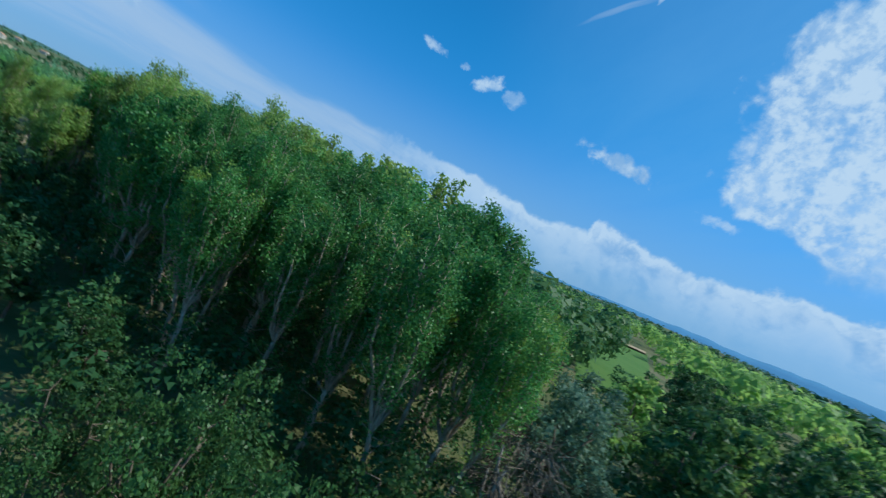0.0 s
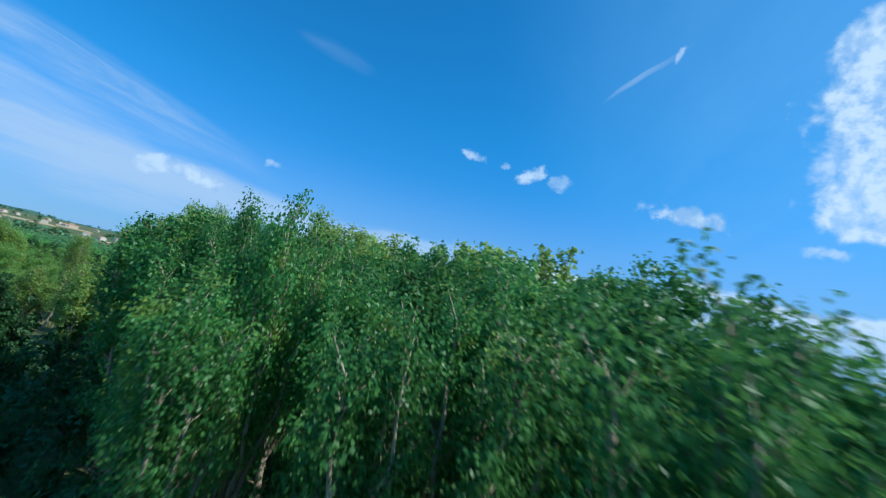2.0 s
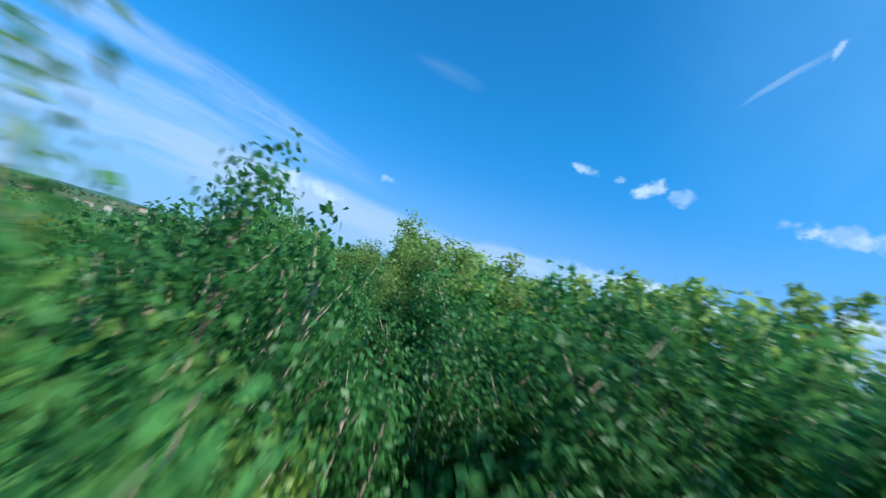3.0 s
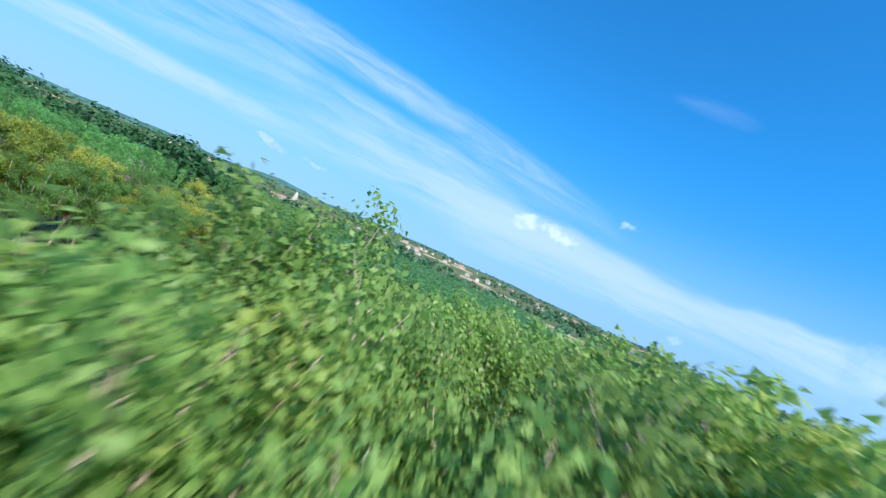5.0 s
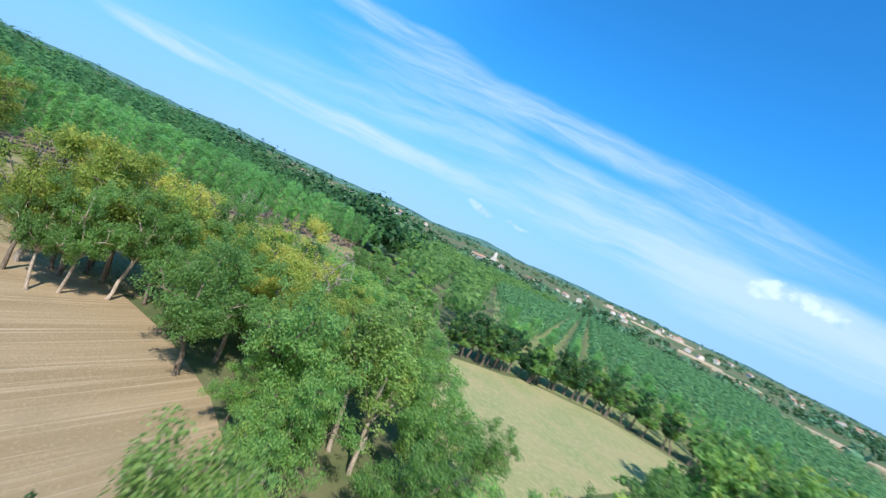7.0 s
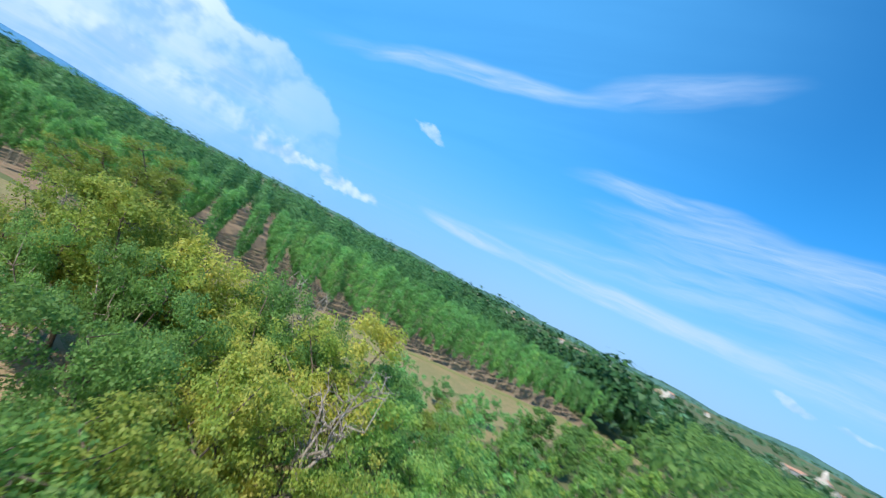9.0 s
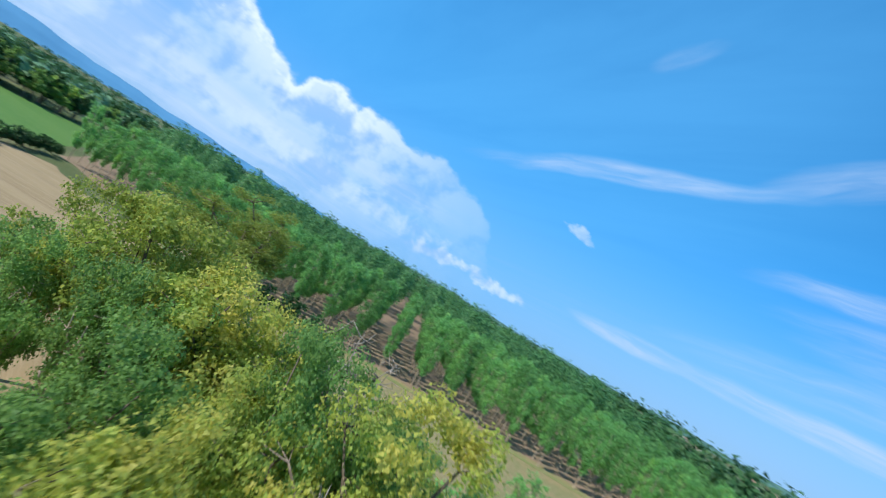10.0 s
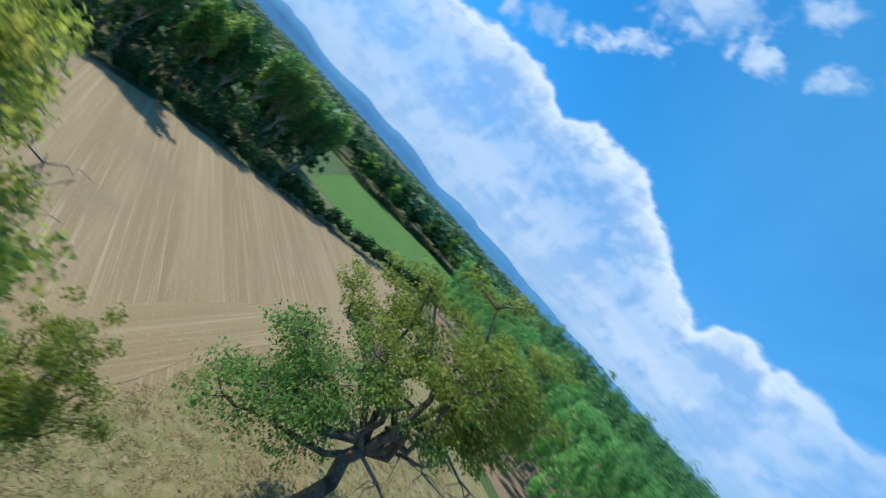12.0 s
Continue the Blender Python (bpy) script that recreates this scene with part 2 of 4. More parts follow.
wt.links.new(mixed, back.inputs["Color"])
wt.links.new(back.outputs[0], wt.nodes.new("ShaderNodeOutputWorld").inputs[0])

sun = new("sun", bpy.data.lights.new("sun", "SUN"))
sun.data.energy, sun.data.angle, sun.data.color = 5.0, radians(0.53), (1.0, 0.93, 0.82)
sun.matrix_world = look(sun_way * 500, (0, 0, 0))


# ---------------------------------------------------------------- materials
def material(name, rough=0.8):
    m = bpy.data.materials.new(name)
    m.use_nodes = True
    t = m.node_tree
    b = t.nodes["Principled BSDF"]
    b.inputs["Roughness"].default_value = rough
    b.inputs["Specular IOR Level"].default_value = 0.3
    return m, t, b


def mix_colour(t, fac, a, b):
    n = t.nodes.new("ShaderNodeMix")
    n.data_type = "RGBA"
    t.links.new(fac, n.inputs["Factor"])
    for key, value in (("A", a), ("B", b)):
        if isinstance(value, tuple):
            n.inputs[key].default_value = (*value, 1)
        else:
            t.links.new(value, n.inputs[key])
    return n.outputs["Result"]


def noise_of(t, scale, detail=4.0, rough=0.6, stretch=None, turn=0.0, warp=0.0):
    c, n = t.nodes.new("ShaderNodeTexCoord"), t.nodes.new("ShaderNodeTexNoise")
    n.inputs["Scale"].default_value, n.inputs["Detail"].default_value, n.inputs["Roughness"].default_value, n.inputs["Distortion"].default_value = scale, detail, rough, warp
    if stretch:
        q, p = t.nodes.new("ShaderNodeMapping"), t.nodes.new("ShaderNodeMapping")
        q.inputs["Rotation"].default_value, p.inputs["Scale"].default_value = (0, 0, radians(-turn)), stretch
        t.links.new(c.outputs["Object"], q.inputs[0])
        t.links.new(q.outputs[0], p.inputs[0])
        t.links.new(p.outputs[0], n.inputs["Vector"])
    else:
        t.links.new(c.outputs["Object"], n.inputs["Vector"])
    return n.outputs["Fac"]


def ramp(t, value, lo, hi):
    n = t.nodes.new("ShaderNodeMapRange")
    n.interpolation_type = "SMOOTHSTEP"
    t.links.new(value, n.inputs["Value"])
    n.inputs["From Min"].default_value, n.inputs["From Max"].default_value = lo, hi
    return n.outputs["Result"]


def bump(t, b, value, strength, distance):
    n = t.nodes.new("ShaderNodeBump")
    n.inputs["Strength"].default_value, n.inputs["Distance"].default_value = strength, distance
    t.links.new(value, n.inputs["Height"])
    t.links.new(n.outputs[0], b.inputs["Normal"])


def leaf_material(name, dark, light, turned, turned_share=0.12, gloss=0.42, through_light=0.35):
    """Leaves: each island its own tone, each tree its own shift, light that shines through."""
    m, t, b = material(name, gloss)
    g = t.nodes.new("ShaderNodeNewGeometry")
    o = t.nodes.new("ShaderNodeObjectInfo")
    col = mix_colour(t, g.outputs["Random Per Island"], dark, light)
    patch = noise_of(t, 0.55, 3.0, 0.6)
    add = t.nodes.new("ShaderNodeMath")
    add.operation = "MULTIPLY_ADD"
    t.links.new(o.outputs["Random"], add.inputs[0])
    add.inputs[1].default_value = 0.22
    t.links.new(patch, add.inputs[2])
    col = mix_colour(t, ramp(t, add.outputs[0], 0.66 - turned_share, 0.92 - turned_share), col, turned)
    hs = t.nodes.new("ShaderNodeHueSaturation")
    mr = t.nodes.new("ShaderNodeMapRange")
    mr.inputs["To Min"].default_value, mr.inputs["To Max"].default_value = 0.78, 1.25
    t.links.new(o.outputs["Random"], mr.inputs["Value"])
    t.links.new(mr.outputs["Result"], hs.inputs["Value"])
    t.links.new(col, hs.inputs["Color"])
    t.links.new(hs.outputs["Color"], b.inputs["Base Color"])
    tr = t.nodes.new("ShaderNodeBsdfTranslucent")
    brighter = t.nodes.new("ShaderNodeHueSaturation")
    brighter.inputs["Hue"].default_value, brighter.inputs["Value"].default_value = 0.485, 1.3
    t.links.new(hs.outputs["Color"], brighter.inputs["Color"])
    t.links.new(brighter.outputs["Color"], tr.inputs["Color"])
    mx = t.nodes.new("ShaderNodeMixShader")
    mx.inputs[0].default_value = through_light
    t.links.new(b.outputs[0], mx.inputs[1])
    t.links.new(tr.outputs[0], mx.inputs[2])
    t.links.new(mx.outputs[0], t.nodes["Material Output"].inputs["Surface"])
    return m


POPLAR = leaf_material("poplar_leaves", (0.042, 0.165, 0.042), (0.115, 0.31, 0.075), (0.25, 0.33, 0.055), 0.0, 0.42, 0.42)
SHRUB = leaf_material("shrub_leaves", (0.03, 0.09, 0.028), (0.078, 0.175, 0.048), (0.125, 0.185, 0.04), 0.0, 0.45)
PALE_POPLAR = leaf_material("pale_poplar_leaves", (0.16, 0.295, 0.066), (0.31, 0.44, 0.115), (0.4, 0.44, 0.1), 0.0, 0.45, 0.5)
OAK = leaf_material("oak_leaves", (0.125, 0.27, 0.07), (0.26, 0.44, 0.115), (0.34, 0.43, 0.095), 0.02, 0.55, 0.58)
GOLD = leaf_material("yellowing_leaves", (0.18, 0.28, 0.05), (0.35, 0.42, 0.08), (0.47, 0.44, 0.09), 0.07, 0.5, 0.55)
WILLOW = leaf_material("willow_leaves", (0.07, 0.14, 0.09), (0.14, 0.23, 0.15), (0.15, 0.21, 0.1), 0.0, 0.5)
# dark leaf green, darkened further to stand in for shade round the grove
SHADE = leaf_material("shade_dark_leaves", (0.024, 0.088, 0.03), (0.06, 0.15, 0.045), (0.09, 0.16, 0.045), 0.0, 0.55)
PLANTED = leaf_material("planted_poplar_leaves", (0.11, 0.3, 0.09), (0.22, 0.47, 0.14), (0.29, 0.47, 0.125), 0.02, 0.55, 0.5)
# planted poplar green, greyed to paint the haze over it
BLOCK = leaf_material("hazed_poplar_leaves", (0.085, 0.225, 0.085), (0.17, 0.36, 0.14), (0.22, 0.36, 0.12), 0.02, 0.6, 0.45)
OLD_ROWS = leaf_material("older_poplar_leaves", (0.06, 0.19, 0.065), (0.14, 0.33, 0.11), (0.17, 0.34, 0.1), 0.0, 0.55, 0.45)
STRAW_BLADES = leaf_material("drying_grass", (0.24, 0.2, 0.08), (0.5, 0.4, 0.22), (0.26, 0.25, 0.09), 0.05, 0.7, 0.4)
# bluer leaves that carry the haze of distance in their colour
FAR_HAZED = leaf_material("haze_tinted_leaves", (0.07, 0.19, 0.095), (0.14, 0.285, 0.145), (0.2, 0.3, 0.13), 0.03, 0.6, 0.2)


def bark_material(name, dark, light):
    m, t, b = material(name, 0.85)
    n = noise_of(t, 3.0, 6.0, 0.65, (4.0, 4.0, 0.8))
    col = mix_colour(t, ramp(t, n, 0.3, 0.7), dark, light)
    t.links.new(mix_colour(t, ramp(t, noise_of(t, 0.7, 3.0), 0.45, 0.7), col, tuple(c * 0.6 for c in dark)), b.inputs["Base Color"])
    bump(t, b, n, 0.7, 0.03)
    return m


BARK = bark_material("grey_brown_bark", (0.1, 0.075, 0.05), (0.24, 0.2, 0.15))
PALE_BARK = bark_material("pale_bark", (0.28, 0.22, 0.155), (0.54, 0.45, 0.34))
DEAD_WOOD = bark_material("bleached_dead_wood", (0.2, 0.16, 0.12), (0.42, 0.38, 0.32))


def soil_material(name, a, b_, c_, scale, stretch=None, turn=0.0, relief=0.05):
    m, t, b = material(name, 0.95)
    fine = noise_of(t, scale * 9, 5.0, 0.7)
    wide = noise_of(t, scale, 4.0, 0.6, stretch, turn, 0.6)
    col = mix_colour(t, ramp(t, wide, 0.35, 0.65), a, b_)
    col = mix_colour(t, ramp(t, fine, 0.42, 0.72), col, c_)
    t.links.new(col, b.inputs["Base Color"])
    bump(t, b, fine, 0.8, relief)
    return m


GROUND_MAT, gt, gb = material("wild_grass_and_earth", 0.95)
g_fine, g_wide, g_land = noise_of(gt, 1.6, 6.0, 0.7), noise_of(gt, 0.06, 4.0, 0.6), noise_of(gt, 0.0035, 3.0, 0.5, (1.0, 1.7, 1.0), 25)
near = mix_colour(gt, ramp(gt, g_wide, 0.4, 0.62), (0.075, 0.1, 0.032), (0.16, 0.155, 0.07))
near = mix_colour(gt, ramp(gt, g_fine, 0.45, 0.7), near, (0.12, 0.125, 0.05))
near = mix_colour(gt, ramp(gt, g_land, 0.5, 0.56), near, (0.07, 0.12, 0.035))
gt.links.new(near, gb.inputs["Base Color"])
bump(gt, gb, g_fine, 0.8, 0.08)


def stubble_material(name, turn):
    """Cut straw in drill lines that run along one heading."""
    m, t, b = material(name, 0.95)
    rows_n = noise_of(t, 1.0, 5.0, 0.7, (0.03, 2.5, 1.0), turn, 0.15)
    rows_b = noise_of(t, 1.0, 4.0, 0.65, (0.05, 1.2, 1.0), turn - 3.0, 0.3)
    swath = noise_of(t, 0.22, 3.0, 0.6, (0.05, 1.0, 1.0), turn, 0.4)
    blot, crumb = noise_of(t, 0.09, 4.0, 0.6), noise_of(t, 4.0, 5.0, 0.7)
    col = mix_colour(t, ramp(t, swath, 0.35, 0.65), (0.25, 0.182, 0.092), (0.31, 0.232, 0.122))
    col = mix_colour(t, ramp(t, rows_n, 0.5, 0.69), col, (0.4, 0.315, 0.19))
    col = mix_colour(t, ramp(t, rows_b, 0.48, 0.72), col, (0.34, 0.25, 0.14))
    col = mix_colour(t, ramp(t, blot, 0.5, 0.75), col, (0.255, 0.195, 0.105))
    col = mix_colour(t, ramp(t, crumb, 0.5, 0.8), col, (0.37, 0.28, 0.158))
    t.links.new(col, b.inputs["Base Color"])
    bump(t, b, crumb, 0.8, 0.06)
    return m


STUBBLE = stubble_material("harvested_field", 147.0)
HEADLAND = stubble_material("field_headland", 97.0)
DRY_GRASS = soil_material("dry_meadow", (0.3, 0.265, 0.115), (0.215, 0.24, 0.085), (0.35, 0.315, 0.15), 0.16)
ROUGH_GRASS = soil_material("rough_grass", (0.24, 0.195, 0.085), (0.18, 0.18, 0.066), (0.32, 0.25, 0.14), 0.22)
GREEN_FIELD = soil_material("green_crop", (0.065, 0.16, 0.024), (0.085, 0.18, 0.03), (0.105, 0.18, 0.038), 0.1, (1.0, 0.15, 1.0), 30.0)
VERGE = soil_material("grass_verge", (0.14, 0.19, 0.05), (0.2, 0.2, 0.075), (0.25, 0.23, 0.1), 0.3)
TILLED = soil_material("tilled_earth", (0.24, 0.155, 0.1), (0.19, 0.15, 0.085), (0.29, 0.21, 0.14), 0.5)
FAR_STRAW = soil_material("far_straw_field", (0.4, 0.31, 0.18), (0.35, 0.27, 0.15), (0.44, 0.35, 0.21), 0.02)
TRACK_EARTH = soil_material("shade_dark_earth", (0.2, 0.15, 0.1), (0.27, 0.22, 0.16), (0.13, 0.11, 0.075), 0.7, (3.0, 3.0, 0.5), 0.0, 0.15)
# the blue of distance haze is put into the hill colour
HILL_HAZED, ht, hb = material("haze_tinted_hills", 1.0)
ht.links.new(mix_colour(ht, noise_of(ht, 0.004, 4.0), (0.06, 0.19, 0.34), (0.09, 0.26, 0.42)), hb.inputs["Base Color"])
# woodland green shifted to blue, with aerial haze painted in
RIDGE_HAZED, ht2, hb2 = material("haze_tinted_ridge", 1.0)
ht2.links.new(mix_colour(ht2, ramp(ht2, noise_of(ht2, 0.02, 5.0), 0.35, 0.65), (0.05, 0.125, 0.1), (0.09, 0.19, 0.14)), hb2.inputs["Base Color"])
WALL, wt2, wb2 = material("pale_render", 0.9)
wt2.links.new(mix_colour(wt2, noise_of(wt2, 0.4, 4.0), (0.5, 0.45, 0.38), (0.64, 0.6, 0.53)), wb2.inputs["Base Color"])
ROOF, rt2, rb2 = material("clay_roof_tiles", 0.9)
rt2.links.new(mix_colour(rt2, noise_of(rt2, 0.6, 4.0), (0.4, 0.2, 0.12), (0.52, 0.32, 0.21)), rb2.inputs["Base Color"])
WINDOW_DARK, _, wd = material("dark_window", 0.2)
wd.inputs["Base Color"].default_value = (0.05, 0.06, 0.07, 1)


# ---------------------------------------------------------------- mesh helpers
def mesh_object(name, verts, faces, mat, parent=None, label=""):
    me = bpy.data.meshes.new(name)
    me.from_pydata(verts, [], faces)
    me.materials.append(mat)
    ob = new(name, me)
    ob.parent = parent
    if label:
        tagged(ob, label)
    return ob


def smooth(ob):
    ob.data.polygons.foreach_set("use_smooth", [True] * len(ob.data.polygons))
    return ob


def tube(verts, faces, points, radii, sides=6):
    """A tapered limb along points, added to verts and faces."""
    base = len(verts)
    for k, (p, r) in enumerate(zip(points, radii)):
        p = Vector(p)
        ahead = (Vector(points[min(k + 1, len(points) - 1)]) - Vector(points[max(k - 1, 0)])).normalized()
        side = ahead.cross(Vector((0.31, 0.95, 0.1))).normalized()
        over = ahead.cross(side)
        for j in range(sides):
            a = math.tau * j / sides
            verts.append(tuple(p + side * math.cos(a) * r + over * math.sin(a) * r))
    for k in range(len(points) - 1):
        for j in range(sides):
            a, b = base + k * sides + j, base + k * sides + (j + 1) % sides
            faces.append((a, b, b + sides, a + sides))
    faces.append(tuple(base + (len(points) - 1) * sides + j for j in range(sides)))


def leaf_corners(rng, centres, size, droop=0.25, spread=None, corners=3, loose=1.0):
    """Pointed leaves round the centres: three corners each, or four with a fold."""
    n = len(centres)
    face = rng.normal(size=(n, 3)) * loose
    if spread is not None:
        face += spread
    face[:, 2] += 0.25
    face /= np.linalg.norm(face, axis=1)[:, None] + 1e-9
    out = np.cross(face, rng.normal(size=(n, 3)))
    out[:, 2] -= droop * 0.5
    out /= np.linalg.norm(out, axis=1)[:, None] + 1e-9
    side = np.cross(out, face)
    side /= np.linalg.norm(side, axis=1)[:, None] + 1e-9
    s = (size * rng.uniform(0.65, 1.35, n))[:, None]
    tip = centres + out * s * 0.55
    if corners == 3:
        return np.stack([centres - out * s * 0.3 + side * s * 0.42, centres - out * s * 0.4 - side * s * 0.38, tip], 1).reshape(-1, 3)
    fold = np.cross(side, out)
    b = centres + side * s * 0.36 + fold * s * 0.1
    d = centres - side * s * 0.36 + fold * s * 0.1
    return np.stack([centres - out * s * 0.5, b, tip, d], 1).reshape(-1, 3)


def leaf_mesh(name, points, mat, corners=3):
    n = len(points) // corners
    me = bpy.data.meshes.new(name)
    me.vertices.add(len(points))
    me.vertices.foreach_set("co", points.astype(np.float32).ravel())
    me.loops.add(n * corners)
    me.loops.foreach_set("vertex_index", np.arange(n * corners, dtype=np.int32))
    me.polygons.add(n)
    me.polygons.foreach_set("loop_start", np.arange(0, n * corners, corners, dtype=np.int32))
    me.update(calc_edges=True)
    me.materials.append(mat)
    return me


def bend(rng, a, b, k, wobble):
    """k + 1 points from a to b with a little wander."""
    a, b = np.array(a, float), np.array(b, float)
    pts = [a + (b - a) * j / k for j in range(k + 1)]
    return [p + (rng.normal(size=3) * wobble * np.linalg.norm(b - a) * (0 if j in (0, k) else 1)) for j, p in enumerate(pts)]


# ---------------------------------------------------------------- trees
def tree_parts(seed, height, kind):
    """Wood (verts, faces) and clumps of leaves (centre, reach) for a tree with its foot at the origin."""
    rng = np.random.RandomState(seed)
    verts, faces, clumps = [], [], []
    if kind == "poplar":
        fork = height * rng.uniform(0.28, 0.42)
        lean = rng.normal(size=2) * 0.03 * height
        foot_r = 0.014 * height
        stem = bend(rng, (0, 0, -0.3), (lean[0], lean[1], fork), 5, 0.012)
        tube(verts, faces, stem, [foot_r * (1 - 0.08 * k) for k in range(6)], 8)
        leaders = rng.randint(6, 9)
        for k in range(leaders):
            a = math.tau * (k + rng.uniform(-0.3, 0.3)) / leaders
            reach = height * rng.uniform(0.06, 0.13) * (0.3 if k == 0 else 1)
            top = np.array([lean[0] + math.cos(a) * reach, lean[1] + math.sin(a) * reach, height * (0.98 if k == 0 else rng.uniform(0.78, 0.97))])
            elbow = stem[-1] + (top - stem[-1]) * 0.45 + np.array([math.cos(a), math.sin(a), 0]) * reach * 0.35
            line = bend(rng, stem[-1], elbow, 3, 0.03) + bend(rng, elbow, top, 4, 0.02)[1:]
            tube(verts, faces, line, [foot_r * 0.55 * (1 - 0.125 * j) + 0.012 for j in range(8)], 6)
            for j in range(2, 8):
                for _ in range(2 if j < 4 else 4):
                    b = rng.uniform(0, math.tau)
                    out = height * rng.uniform(0.02, 0.075) * (1.25 - 0.1 * j)
                    base = line[j] - (line[j] - line[j - 1]) * rng.uniform(0, 1)
                    tip = base + np.array([math.cos(b) * out, math.sin(b) * out, height * rng.uniform(0.03, 0.075)])
                    tube(verts, faces, [base, tip], [0.026, 0.007], 3)
                    clumps.append((base + (tip - base) * 0.6, height * rng.uniform(0.03, 0.046)))
                    clumps.append((tip, height * rng.uniform(0.022, 0.036)))
            for drop, r in ((0.065, 0.034), (0.035, 0.026), (0.01, 0.018), (-0.012, 0.011)):
                clumps.append((top - np.array([0, 0, height * drop]), height * r))
        for _ in range(12):
            z = height * rng.uniform(0.16, 0.5)
            b, out = rng.uniform(0, math.tau), height * rng.uniform(0.04, 0.11)
            p0 = np.array([lean[0] * z / fork * 0.8, lean[1] * z / fork * 0.8, z])
            tip = p0 + np.array([math.cos(b) * out, math.sin(b) * out, out * 0.5])
            tube(verts, faces, bend(rng, p0, tip, 2, 0.06), [0.035, 0.02, 0.008], 4)
            clumps.append((tip, height * rng.uniform(0.02, 0.036)))
    elif kind == "planted":
        foot_r = 0.011 * height
        stem = bend(rng, (0, 0, -0.3), (rng.normal() * 0.1, rng.normal() * 0.1, height * 0.96), 6, 0.006)
        tube(verts, faces, stem, [foot_r * (1 - 0.145 * k) for k in range(7)], 6)
        for k in range(52):
            f = rng.uniform(0.25, 1.0)
            wide = height * 0.15 * math.sin(math.pi * min(1, (f - 0.2) / 0.95)) ** 0.8
            b = rng.uniform(0, math.tau)
            out = wide * rng.uniform(0.4, 1.0)
            tip = np.array([math.cos(b) * out, math.sin(b) * out, height * f])
            if k % 3 == 0:
                tube(verts, faces, [(0, 0, height * (f - 0.09)), tuple(tip)], [0.025, 0.008], 4)
            clumps.append((tip, height * rng.uniform(0.035, 0.06)))
    else:
        spread = {"oak": 0.36, "bush": 0.42, "round": 0.3}[kind]
        bare = {"oak": 0.22, "bush": 0.08, "round": 0.2}[kind]
        foot_r = (0.019 if kind == "oak" else 0.024) * height
        lean = rng.normal(size=2) * 0.05 * height
        crotch = np.array([lean[0], lean[1], height * (bare + 0.1)])
        stem = bend(rng, (0, 0, -0.3), crotch, 4, 0.02)
        tube(verts, faces, stem, [foot_r * (1.25, 1.0, 0.9, 0.82, 0.78)[k] for k in range(5)], 8)
        limbs = rng.randint(6, 9)
        for k in range(limbs):
            a = math.tau * (k + rng.uniform(-0.35, 0.35)) / limbs
            rise = rng.uniform(0.1, 1.0)
            out = height * spread * math.sqrt(max(0.05, 1 - (rise - 0.25) ** 2 * 1.25)) * rng.uniform(0.55, 0.95)
            tip = np.array([lean[0] + math.cos(a) * out, lean[1] + math.sin(a) * out, height * (bare + 0.14 + (0.78 - bare) * rise * rng.uniform(0.8, 1.0))])
            line = bend(rng, crotch, tip, 4, 0.07)
            tube(verts, faces, line, [foot_r * 0.5 * (1 - 0.2 * j) + 0.015 for j in range(5)], 6)
            for j in range(1, 5):
                for _ in range(4 if kind != "round" else 2):
                    b = rng.normal(size=3)
                    b /= np.linalg.norm(b)
                    b[2] = abs(b[2]) * 0.7 - 0.12
                    end = line[j] + b * height * rng.uniform(0.07, 0.17)
                    if rng.uniform() < 0.6:
                        tube(verts, faces, [line[j], end], [0.035, 0.01], 3)
                    clumps.append((end, height * rng.uniform(0.035, 0.065)))
        for _ in range(14):
            a, out = rng.uniform(0, math.tau), height * spread * rng.uniform(0, 0.6)
            clumps.append((np.array([lean[0] + math.cos(a) * out, lean[1] + math.sin(a) * out, height * rng.uniform(0.7, 0.97)]), height * 0.05))
    return verts, faces, clumps


def clump_leaves(seed, clumps, count, size, flat=0.85, corners=3):
    rng = np.random.RandomState(seed + 1)
    reach = np.array([r for _, r in clumps])
    pick = rng.choice(len(clumps), count, p=reach ** 2 / (reach ** 2).sum())
    ways = rng.normal(size=(count, 3))
    ways /= np.linalg.norm(ways, axis=1)[:, None]
    ways[:, 2] *= flat
    centres = np.array([c for c, _ in clumps])[pick] + ways * (reach[pick] * rng.uniform(0.3, 1.45, count) ** 0.8)[:, None]
    return leaf_corners(rng, centres, size, 0.25, ways, corners, 0.6)


STOCK = {}


def tree_stock(key, seed, height, kind, count, size, leaf, bark, corners=3):
    """Meshes of one tree form, made once and shared."""
    verts, faces, clumps = tree_parts(seed, height, kind)
    wood = bpy.data.meshes.new("trunk")
    wood.from_pydata([tuple(map(float, v)) for v in verts], [], faces)
    wood.materials.append(bark)
    wood.polygons.foreach_set("use_smooth", [True] * len(wood.polygons))
    STOCK.setdefault(key, []).append((wood, leaf_mesh("crown", clump_leaves(seed, clumps, count, size, 1.0 if kind == "poplar" else 0.85, corners), leaf, corners), height))


def plant(name, key, x, y, height, label, group, rng, z=0.0, slim=1.0):
    forms = STOCK[key]
    wood, crown, own = forms[rng.randrange(len(forms))]
    top = new(name)
    s = height / own
    top.matrix_basis = Matrix.LocRotScale((x, y, z), Euler((rng.gauss(0, 0.025), rng.gauss(0, 0.025), rng.uniform(0, math.tau))), (s * slim * rng.uniform(0.9, 1.12), s * slim * rng.uniform(0.9, 1.12), s))
    for part_name, me in (("trunk", wood), ("crown", crown)):
        ob = new(part_name, me)
        ob.parent = top
    tagged(top, label, "tree", group)
    return top


